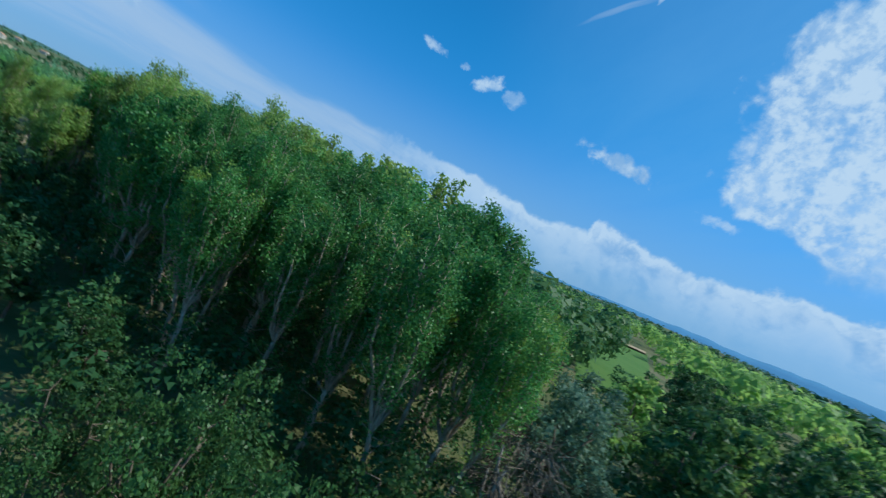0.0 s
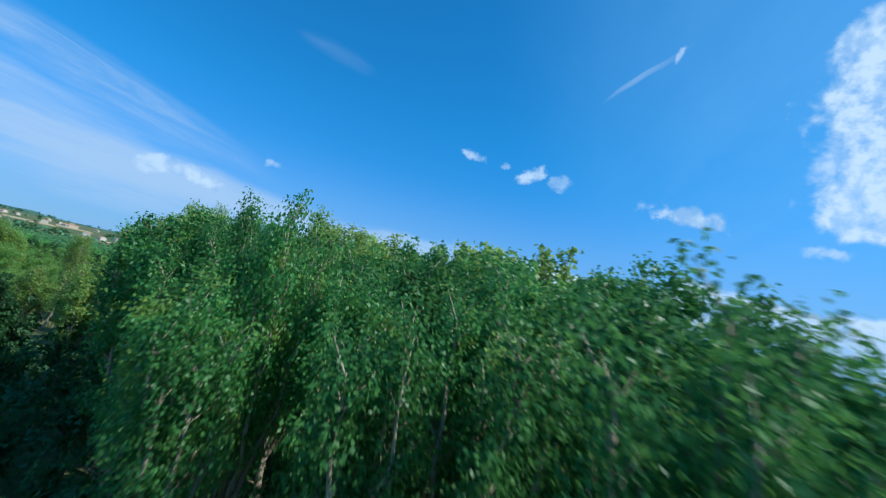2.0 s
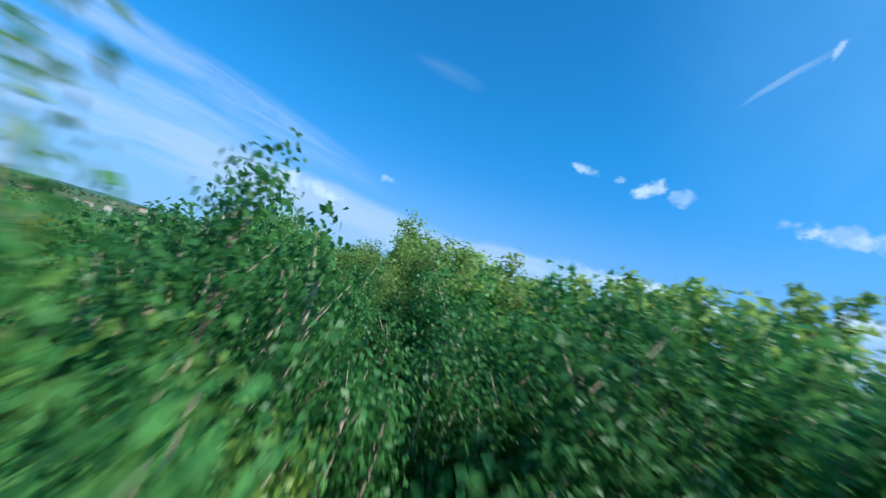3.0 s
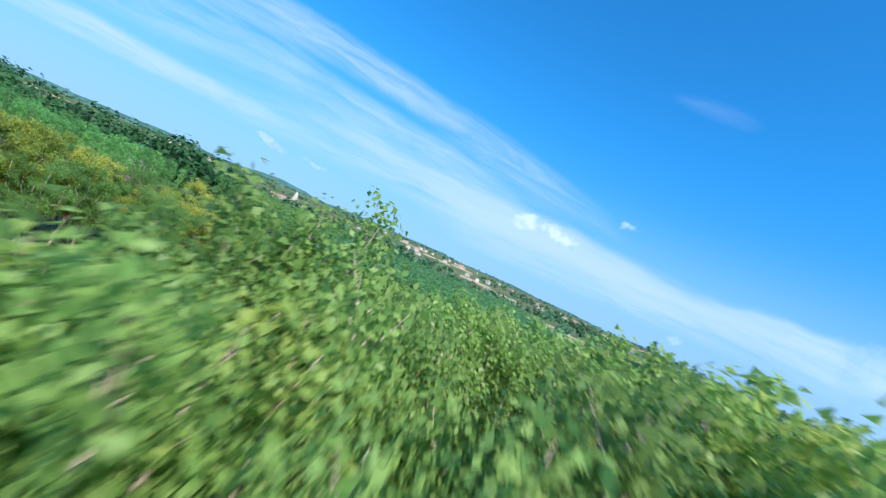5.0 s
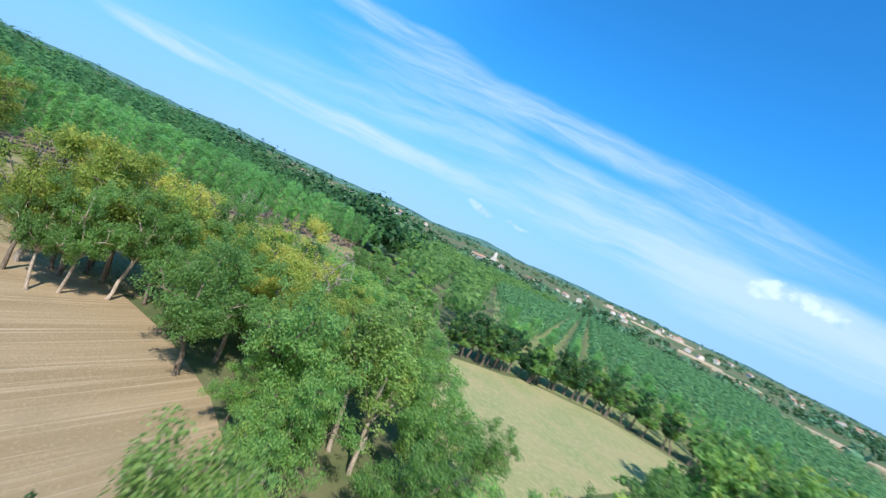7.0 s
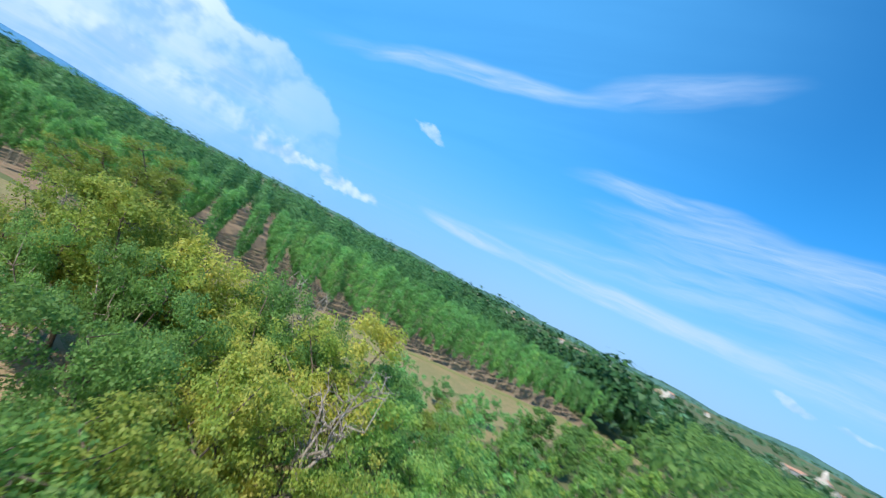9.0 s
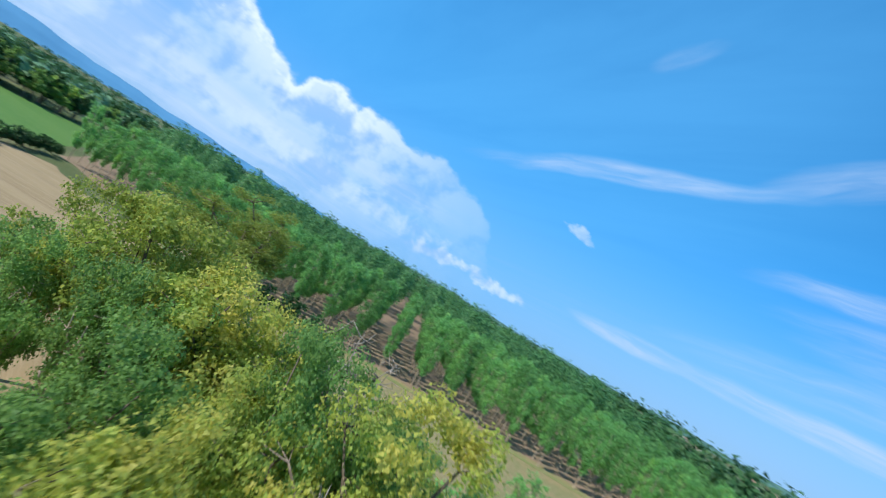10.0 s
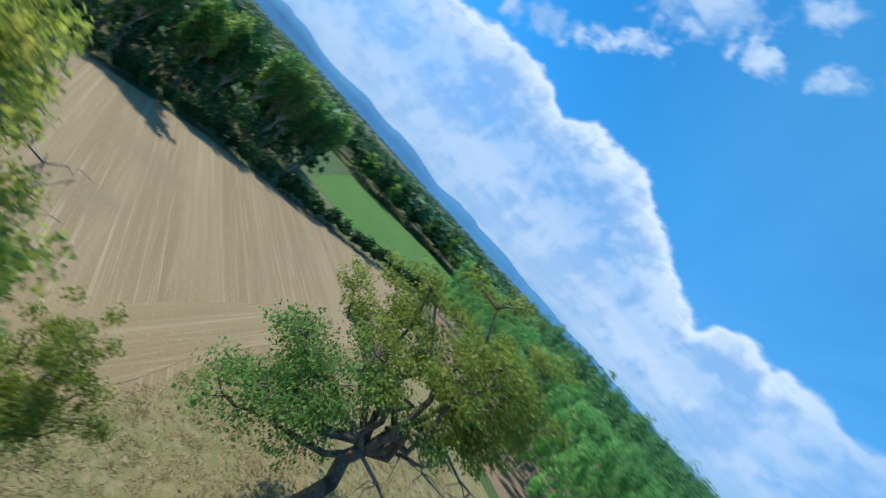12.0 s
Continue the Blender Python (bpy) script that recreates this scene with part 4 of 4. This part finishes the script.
for x, y, h, key in [(-84, 53, 10.2, "gold"), (-89.5, 51, 10.8, "gold"), (-85, 58, 9.0, "oak"), (-91, 57, 9.6, "gold"), (-97, 58, 9.6, "oak"), (-62, 49, 5.6, "mid_dark"), (-59, 51, 6.4, "oak"), (-74.5, 79, 9.6, "oak"), (-58.8, 53.0, 11.6, "pale_near"), (-103, 55, 9.6, "oak"), (-109, 52, 8.6, "oak"), (-92, 63, 9.4, "oak"), (-84, 64, 9.6, "oak"), (-99, 63.5, 8.6, "oak"), (-106, 60.5, 8, "oak")]:
    plant("tree", key, x, y, clear_top(x, y, h, 4.0, 2.5), "green tree at the end of the field belt", "trees of the field belt", pick)
for x, y, h in [(-108, 48, 6.8), (-113, 46, 6.0), (-118, 50, 6.6), (-126, 46, 5.4), (-121, 57, 6.0), (-116, 62, 5.6), (-105, 56, 7.4), (-110, 57, 6.4), (-132, 52, 5.0), (-106.5, 44, 7.0), (-131, 33, 4.6), (-137, 38, 4.2), (-126, 39, 5), (-142, 44, 4.6), (-120, 41, 5.4), (-148, 47, 4.8), (-135, 44, 5.4)]:
    plant("young_tree", "young", x, y, h * 1.15, "young leafy tree in rough grass", "young trees in the rough grass", pick)


for x, y in scatter([(-104, 54), (-126, 52), (-150, 51), (-172, 57), (-160, 66), (-124, 68), (-104, 63)], 4.6, pick, 1500):
    plant("copse_tree", "mid_fine", x, y, pick.uniform(5.5, 8.5), "small leafy tree in a copse beside the plantation", "copse trees", pick)


def lone_oak(x, y, height, reach):
    """An old spreading tree with an open crown of leaf pads on crooked limbs."""
    rng = np.random.RandomState(77)
    verts, faces, clumps, dead_v, dead_f = [], [], [], [], []
    fork = np.array([0.1, -3.0, 4.6])
    tube(verts, faces, bend(rng, (0, 0, -0.3), fork, 6, 0.03), [0.6, 0.48, 0.43, 0.4, 0.38, 0.38, 0.36], 12)
    tips = [(7.2, -4.8, 8.6), (4.4, 2.0, 4.8), (5.4, 0.6, 4.4), (6.2, -1.8, 5.6), (4.4, 2.2, 3.8), (-4.6, -5.0, 11.4), (6.6, -1.0, 6.2), (-3.2, -5.7, 13.4), (1.0, -4.5, 14.0), (4.0, -4.2, 12.0), (-1.4, -2.2, 12.4), (2.6, -7.4, 11.6), (-1.5, -8.2, 12.4), (2.6, -0.6, 8.8), (6.2, -6.6, 10.2), (-3.6, -3.6, 9.8)]
    for tip in tips:
        line = bend(rng, fork, tip, 6, 0.06)
        tube(verts, faces, line, [0.23 - 0.03 * j for j in range(7)], 7)
        for j in range(3, 7):
            for _ in range(5):
                w = rng.normal(size=3)
                w[2] = abs(w[2]) * 0.5
                w /= np.linalg.norm(w)
                end = line[j] + w * rng.uniform(0.6, 1.9)
                tube(verts, faces, bend(rng, line[j], end, 3, 0.1), [0.06, 0.045, 0.028, 0.012], 4)
                clumps.append((end, rng.uniform(0.6, 1.05)))
    for a, z in ((-2.7, 0.36), (-2.2, 0.42), (-2.95, 0.5), (-2.4, 0.36), (2.9, 0.3)):
        start = fork + np.array([0, 0, height * (z - 0.3)])
        tip = start + np.array([math.cos(a) * reach * 0.85, math.sin(a) * reach * 0.85, rng.uniform(-0.6, 1.2)])
        line = bend(rng, start, tip, 6, 0.05)
        tube(dead_v, dead_f, line, [0.13 - 0.018 * j for j in range(7)], 6)
        for j in range(2, 6):
            for _ in range(2):
                w = rng.normal(size=3)
                tube(dead_v, dead_f, bend(rng, line[j], line[j] + w * 0.75, 3, 0.1), [0.045, 0.03, 0.02, 0.008], 4)
    top = new("oak_tree")
    top.matrix_basis = pose(x, y, 0)
    smooth(mesh_object("trunk", [tuple(map(float, v)) for v in verts], faces, BARK, top))
    smooth(mesh_object("dead_limb", [tuple(map(float, v)) for v in dead_v], dead_f, DEAD_WOOD, top, "bare bleached dead branches"))
    upper = [c for c in clumps if c[0][2] > height * 0.62]
    lower = [c for c in clumps if c[0][2] <= height * 0.62]
    for clump_set, count, mat, seed in ((upper, 24000, GOLD, 5), (lower, 13000, OAK, 6)):
        ob = new("crown", leaf_mesh("crown", clump_leaves(seed, clump_set, count, 0.18, 0.5), mat))
        ob.parent = top
    return tagged(top, "gnarled lone oak with an open yellowish crown", "tree")


lone_oak(-99.0, 16.2, 13.4, 6.0)


def bare_tree(x, y, height, reach, seed):
    """A dead tree: crooked pale limbs and twigs without leaves."""
    rng = np.random.RandomState(seed)
    verts, faces = [], []
    fork = np.array([0.2, 0.1, height * 0.45])
    tube(verts, faces, bend(rng, (0, 0, -0.3), fork, 5, 0.03), [0.26, 0.22, 0.2, 0.18, 0.17, 0.16], 8)
    for k in range(7):
        a = math.tau * (k + rng.uniform(-0.3, 0.3)) / 7
        tip = fork + np.array([math.cos(a) * reach, math.sin(a) * reach, height * rng.uniform(0.25, 0.55)])
        line = bend(rng, fork, tip, 6, 0.06)
        tube(verts, faces, line, [0.11 - 0.015 * j for j in range(7)], 6)
        for j in range(2, 7):
            for _ in range(4):
                w = rng.normal(size=3)
                w[2] = w[2] * 0.6 + 0.3
                tube(verts, faces, bend(rng, line[j], line[j] + w * rng.uniform(0.3, 0.8), 4, 0.12), [0.035, 0.025, 0.018, 0.012, 0.005], 4)
    ob = smooth(mesh_object("dead_tree", [tuple(map(float, v)) for v in verts], faces, DEAD_WOOD))
    ob.matrix_basis = pose(x, y, 0)
    return tagged(ob, "bare bleached dead tree among leafy ones", "tree")


bare_tree(-89.8, 28.6, 11.0, 1.7, 4)
bare_tree(-100.2, 41.0, 12.4, 1.2, 8)
bare_tree(-94.0, 52.0, 12.0, 2.0, 9)

# hedge between the stubble and the green field
HEDGE = [(-48.5, 18), (-51, 6), (-54, -5), (-59.5, -16), (-67, -30), (-74.5, -45), (-78, -54)]
for (x1, y1), (x2, y2) in zip(HEDGE, HEDGE[1:]):
    n = int(math.hypot(x2 - x1, y2 - y1) / 1.35)
    for k in range(n):
        f = (k + 0.5) / n
        plant("hedge_shrub", "hedge", x1 + (x2 - x1) * f + pick.gauss(0, 0.25), y1 + (y2 - y1) * f + pick.gauss(0, 0.25), pick.uniform(2.2, 3.6), "dark clipped shrub in a field hedge", "hedge shrubs", pick)
# every second poplar gets pale leaves in place of backlit sun
for k in range(30):
    f = k / 29
    x, y = -39 + f * -13 + pick.gauss(0, 1.8), 20 - f * 51 + pick.gauss(0, 1.8)
    plant("poplar", ("poplar_inner", "pale_inner")[k % 2], x, y, pick.uniform(12.5, 15), "tall poplar behind the hedge, dark green with alternate ones paled as sunlit", "poplars behind the hedge", pick)
for k in range(46):
    f = k / 45
    x, y = float(np.interp(f, [0, 0.3, 0.65, 1], [-12, -38, -66, -93])) + pick.gauss(0, 3), float(np.interp(f, [0, 0.3, 0.65, 1], [-100, -131, -142, -196])) + pick.gauss(0, 3)
    plant("hedge_tree", ("mid_dark", "mid")[k % 2], x, y, pick.uniform(9, 13), "dark tree on the far side of the green field", "trees behind the green field", pick)
for x, y, h in [(-112.5, -3.0, 4.8), (-114.5, -1.6, 4.4), (-116.5, -0.6, 4.0), (-110.5, -5.4, 4.2), (-119, 1.4, 3.0)]:
    plant("bush", "hedge", x, y, h, "dark rounded shrub at the corner of the plantation", "corner shrubs", pick)
for k in range(46):
    f = k / 45
    x, y = np.interp(f, [0, 0.5, 0.8, 1], [-121, -126.5, -125, -112]), np.interp(f, [0, 0.5, 0.8, 1], [73, 92, 106, 122])
    plant("hedge_tree", ("dark_fine", "mid_fine")[k % 2], x + pick.gauss(0, 0.8), y + pick.gauss(0, 0.8), pick.uniform(5.5, 8.5), "dark green tree in the hedge of the dry meadow", "trees in the meadow hedge", pick)

# ---------------------------------------------------------------- planted rows
def planted_rows(outline, start, along, gap_row, gap_tree, count, reach, height, keep_single, label, group):
    """Rows of young poplars: the nearest as single trees, the rest as one mass."""
    ax, ay = along
    nx, ny = ay, -ax
    spots = []
    for r in range(count[0], count[1]):
        for k in range(reach[0], reach[1]):
            x, y = start[0] + ax * gap_tree * k + nx * gap_row * r, start[1] + ay * gap_tree * k + ny * gap_row * r
            if within(x, y, outline):
                spots.append((x + pick.gauss(0, 0.25), y + pick.gauss(0, 0.25)))
    spots.sort(key=lambda p: math.hypot(p[0] + 90, p[1] - 55))
    for x, y in spots[:keep_single]:
        plant("planted_poplar", "planted", x, y, height * pick.uniform(0.86, 1.1), label, group, pick, slim=0.68)
    return spots[keep_single:]


def woods_mass(name, spots, height, leaf, label, seed, per=26, size=1.7, slim=0.2, taper=0.0):
    """Many far crowns as one mass of leaf clumps."""
    rng = np.random.RandomState(seed)
    p = np.array([(x, y, land_height(x, y)) for x, y in spots])
    n = len(p)
    h = height * rng.uniform(0.75, 1.2, n)
    idx = np.repeat(np.arange(n), per)
    m = len(idx)
    ways = rng.normal(size=(m, 3))
    ways /= np.linalg.norm(ways, axis=1)[:, None]
    rad = rng.uniform(0.55, 1.05, m)
    centres = p[idx].copy()
    narrow = 1.0 - taper * (ways[:, 2] * 0.5 + 0.5)
    centres[:, :2] += ways[:, :2] * (h[idx] * slim * rad * narrow)[:, None]
    centres[:, 2] += h[idx] * 0.62 + ways[:, 2] * h[idx] * 0.36 * rad
    leaves = leaf_corners(rng, centres, 1.0, 0.0, ways, 3, 0.3).reshape(m, 3, 3)
    grow = (size * h[idx] / 10)[:, None, None]
    leaves = centres[:, None, :] + (leaves - centres[:, None, :]) * grow
    ob = new(name, leaf_mesh(name, leaves.reshape(-1, 3), leaf))
    return tagged(ob, label, "woods", kind="stuff")


d1 = Vector((-0.818, 0.576))
# undergrowth masses whose leaf colour is darkened like shade under trees
woods_mass("undergrowth", [p for p in scatter(GROVE, 2.0, pick, 6000) + scatter([(-4, 12), (7, 10), (9, 22), (-6, 19), (-24, 28), (-36, 41), (-40, 38), (-24, 20), (-14, 12)], 2.2, pick, 2500) if not within(p[0], p[1], TRACK)], 3.7, SHADE, "undergrowth of shrubs below the poplars, leaves darkened like shade", 14, 220, 0.7, 0.42)
woods_mass("wood_undergrowth", scatter([(-45, 20), (-48, 4), (-52, -12), (-54, -24), (-46, -30), (-40, -14), (-38, 18)], 2.6, pick, 2500) + scatter([(11, 12), (13, 38), (22, 40), (40, 50), (40, 10), (24, 2)], 3.4, pick, 2500), 5.4, SHADE, "undergrowth of the woods, leaves darkened like shade", 15, 170, 0.9, 0.36)
rest = planted_rows(PLANTATION, (-121, -7), d1, 3.1, 6.1, (-130, 130), (-60, 60), 12.0, 300, "young planted poplar with a bare pale trunk", "plantation rows")
old_rows = [(x, y) for n, (x, y) in enumerate(rest) if n % 3 == 0 and -(x + 119) * 0.576 - (y + 8) * 0.818 > 62]
young_rows = [(x, y) for x, y in rest if -(x + 119) * 0.576 - (y + 8) * 0.818 <= 62]
woods_mass("plantation_trees", young_rows, 12.0, PLANTED, "rows of young planted poplars farther off", 3, 300, 0.37, 0.115, 0.6)
woods_mass("old_plantation_trees", old_rows, 17.0, OLD_ROWS, "rows of taller dark poplars behind the young ones", 23, 380, 0.44, 0.225, 0.45)
line = [(-212, 60), (-350, -105), (-205, -278), (-100, -200)]
belt = []
for (x1, y1), (x2, y2) in zip(line, line[1:]):
    n = int(math.hypot(x2 - x1, y2 - y1) / 4.5)
    belt += [(x1 + (x2 - x1) * k / n + pick.gauss(0, 2.5), y1 + (y2 - y1) * k / n + pick.gauss(0, 2.5)) for k in range(n)]
woods_mass("wood_behind_plantation", belt, 19.5, SHADE, "dark tall trees behind the plantation", 13, 180, 0.9, 0.4)
d2 = Vector((-0.897, 0.442))
rest_b = planted_rows(PLANTATION_B, (-152, 108), d2, 5.4, 4.4, (-70, 70), (-90, 90), 8.6, 60, "young planted poplar in a dense block", "second plantation rows")
woods_mass("plantation_block", rest_b, 8.6, BLOCK, "dense block of planted poplars farther off, leaves greyed for haze", 4, 80, 0.8, 0.26, 0.65)

# far woods, denser in belts
spots = []
NORTH = [(-20, 62), (-44, 72), (-40, 110), (-60, 165), (20, 190), (40, 90), (14, 46), (-6, 54)]
BETWEEN = [(-128, 74), (-208, 60), (-420, 70), (-420, 225), (-300, 118)]
CLEAR = [PLANTATION, PLANTATION_B, FIELD, BETWEEN, NORTH, FIELD_GAP]
far_pick = random.Random(12)
while len(spots) < 9000:
    r = 150 + 2600 * far_pick.random() ** 1.7
    a = far_pick.uniform(0, math.tau)
    x, y = -60 + r * math.cos(a), 30 + r * math.sin(a)
    wood = noise.noise((x * 0.0035, y * 0.0035, 1.7)) + 0.4 * noise.noise((x * 0.012, y * 0.012, 9.1))
    if wood < (-0.25 if r < 700 else -0.02) or any(within(x, y, c) for c in CLEAR):
        continue
    if within(x, y, [(-46, -36), (-10, -96), (-40, -130), (-68, -140), (-92, -192), (-98, -183), (-84, -100), (-79, -56)]) or within(x, y, [(40, 100), (62, 130), (84, 196), (60, 196), (48, 140)]):
        continue
    far_r, far_yaw = math.hypot(x + 42, y - 54), math.degrees(math.atan2(-(x + 42), y - 54))
    if any(abs(far_yaw - s[0]) < math.degrees(s[2] / s[1]) and s[1] * 0.72 - s[3] < far_r < s[1] + s[3] for s in STRAW):
        continue
    spots.append((x, y))
woods_mass("far_woods", spots[:4500], 11.0, FAR_HAZED, "far mixed woods across the valley, leaves tinted for haze", 5, 22, 2.7, 0.42)
woods_mass("far_woods_dark", spots[4500:], 12.0, SHADE, "far dark woods across the valley", 6, 22, 2.8, 0.42)
woods_mass("wood_between_plantations", scatter(BETWEEN, 8.0, far_pick, 2500), 11.0, OAK, "mixed wood between two plantations", 8, 150, 1.15, 0.36)
woods_mass("northern_wood", scatter(NORTH, 5.6, far_pick, 2500), 11.0, SHADE, "dark wood north of the grove", 9, 260, 0.85, 0.34)
near_spots = [(x, y) for x, y in scatter([(60, 10), (60, 60), (30, 82), (40, 92), (20, 195), (-60, 170), (-96, 190), (-20, 340), (190, 300), (230, 40), (110, -60)], 7.5, far_pick, 2600) if not within(x, y, FIELD_GAP)]
woods_mass("northern_woods", near_spots, 10.5, OAK, "canopy of the woods north of the grove", 7, 120, 1.25, 0.34)


def grass_tufts(outline, count, seed):
    """Rough tall grass as one mass of single blades in tufts."""
    rng, spot_rng = np.random.RandomState(seed), random.Random(seed)
    xs, ys = [p[0] for p in outline], [p[1] for p in outline]
    feet = []
    while len(feet) < count:
        x, y = spot_rng.uniform(min(xs), max(xs)), spot_rng.uniform(min(ys), max(ys))
        if within(x, y, outline) and noise.noise((x * 0.35, y * 0.35, 4.0)) > -0.6:
            feet.append((x, y, 0.02))
    feet = np.repeat(np.array(feet), 7, 0)
    n = len(feet)
    feet[:, :2] += rng.normal(size=(n, 2)) * 0.14
    turn = rng.uniform(0, math.tau, n)
    side = np.stack([np.cos(turn), np.sin(turn), np.zeros(n)], 1) * 0.028
    tip = feet + np.stack([rng.normal(size=n) * 0.2, rng.normal(size=n) * 0.2, rng.uniform(0.05, 0.2, n)], 1)
    ob = new("rough_grass", leaf_mesh("rough_grass", np.stack([feet - side, feet + side, tip], 1).reshape(-1, 3), STRAW_BLADES))
    return tagged(ob, "rough tufts of drying tall grass", "grass", kind="stuff")


grass_tufts([(-92, 34), (-97, 46), (-108, 50), (-116, 30), (-112, 4), (-100, -10), (-89, -10), (-90, 15), (-93, 26)], 9000, 31)

# ---------------------------------------------------------------- village on the far slope
def house(x, y, wide, deep, high, turn, label, group="village houses", tower=False):
    z = land_height(x, y) - 0.4
    top = new("church" if tower else "house")
    top.matrix_basis = pose(x, y, z, 0, 0, turn)
    w, d = wide / 2, deep / 2
    part_list = [("wall", [(-w, -d, 0), (w, -d, 0), (w, d, 0), (-w, d, 0), (-w, -d, high), (w, -d, high), (w, d, high), (-w, d, high), (-w, 0, high + d * 0.5), (w, 0, high + d * 0.5)],
                  [(0, 1, 5, 4), (2, 3, 7, 6), (1, 2, 6, 9, 5), (3, 0, 4, 8, 7)], WALL)]
    e = 0.5
    rise = d * 0.5
    part_list.append(("roof", [(-w - e, -d - e, high - 0.25), (w + e, -d - e, high - 0.25), (w + e, 0, high + rise + 0.15), (-w - e, 0, high + rise + 0.15), (-w - e, d + e, high - 0.25), (w + e, d + e, high - 0.25),
                               (-w - e, -d - e, high - 0.5), (w + e, -d - e, high - 0.5), (w + e, d + e, high - 0.5), (-w - e, d + e, high - 0.5)],
                      [(0, 1, 2, 3), (3, 2, 5, 4), (0, 6, 7, 1), (4, 5, 8, 9)], ROOF))
    for name, v, f, mat in part_list:
        mesh_object(name, v, f, mat, top)
    for k in range(max(2, int(wide / 3.5))):
        u = -w + (k + 0.5) * wide / max(2, int(wide / 3.5))
        for s in (-1, 1):
            yy = s * (d + 0.03)
            mesh_object("window", [(u - 0.5, yy, high * 0.4), (u + 0.5, yy, high * 0.4), (u + 0.5, yy, high * 0.4 + 1.4), (u - 0.5, yy, high * 0.4 + 1.4), (u - 0.5, s * (d - 0.1), high * 0.4), (u + 0.5, s * (d - 0.1), high * 0.4), (u + 0.5, s * (d - 0.1), high * 0.4 + 1.4), (u - 0.5, s * (d - 0.1), high * 0.4 + 1.4)],
                        [(0, 1, 2, 3), (0, 4, 5, 1), (2, 6, 7, 3)], WINDOW_DARK, top)
    if tower:
        for off, hh in ((-w + 3, 19), (-w + 12, 16)):
            v = [(off + sx * 2.4, sy * 2.4, zz) for zz in (0, hh) for sx, sy in ((-1, -1), (1, -1), (1, 1), (-1, 1))] + [(off, 0, hh + 5)]
            mesh_object("tower", v, [(0, 1, 5, 4), (1, 2, 6, 5), (2, 3, 7, 6), (3, 0, 4, 7), (4, 5, 8), (5, 6, 8), (6, 7, 8), (7, 4, 8)], WALL, top)
    return tagged(top, label, "church" if tower else "house", "" if tower else group)


hp = random.Random(21)


def far_spot(yaw, r):
    a = radians(yaw)
    return -42 - math.sin(a) * r, 54 + math.cos(a) * r


x, y = far_spot(76.6, 780)
house(x, y, 30, 13, 11, 160, "white village church with two towers", tower=True)
for yaw, r, wide in [(77.8, 760, 16), (78.6, 775, 22), (75.9, 770, 14), (77.2, 735, 12), (76.2, 740, 15), (75.2, 765, 11), (78.1, 730, 12), (79.3, 780, 20), (74.6, 790, 12), (71.5, 820, 16), (70.4, 830, 12), (68.0, 870, 14), (66.9, 880, 12), (65.1, 900, 16)]:
    x, y = far_spot(yaw, r)
    house(x, y, wide, hp.uniform(8, 11), hp.uniform(5, 8), hp.uniform(120, 220), "pale house with a clay tile roof in the village")
for k in range(60):
    yaw = hp.uniform(27, 66) if k < 44 else hp.uniform(86, 116)
    x, y = far_spot(yaw, hp.uniform(950, 1700))
    house(x, y, hp.uniform(10, 22), hp.uniform(8, 11), hp.uniform(5, 8), hp.uniform(100, 240), "pale farmhouse with a clay tile roof on the far slope", "farmhouses")
x, y = far_spot(90.3, 1300)
house(x, y, 46, 16, 11, 165, "long pale farm building on the far ridge", "farmhouses")
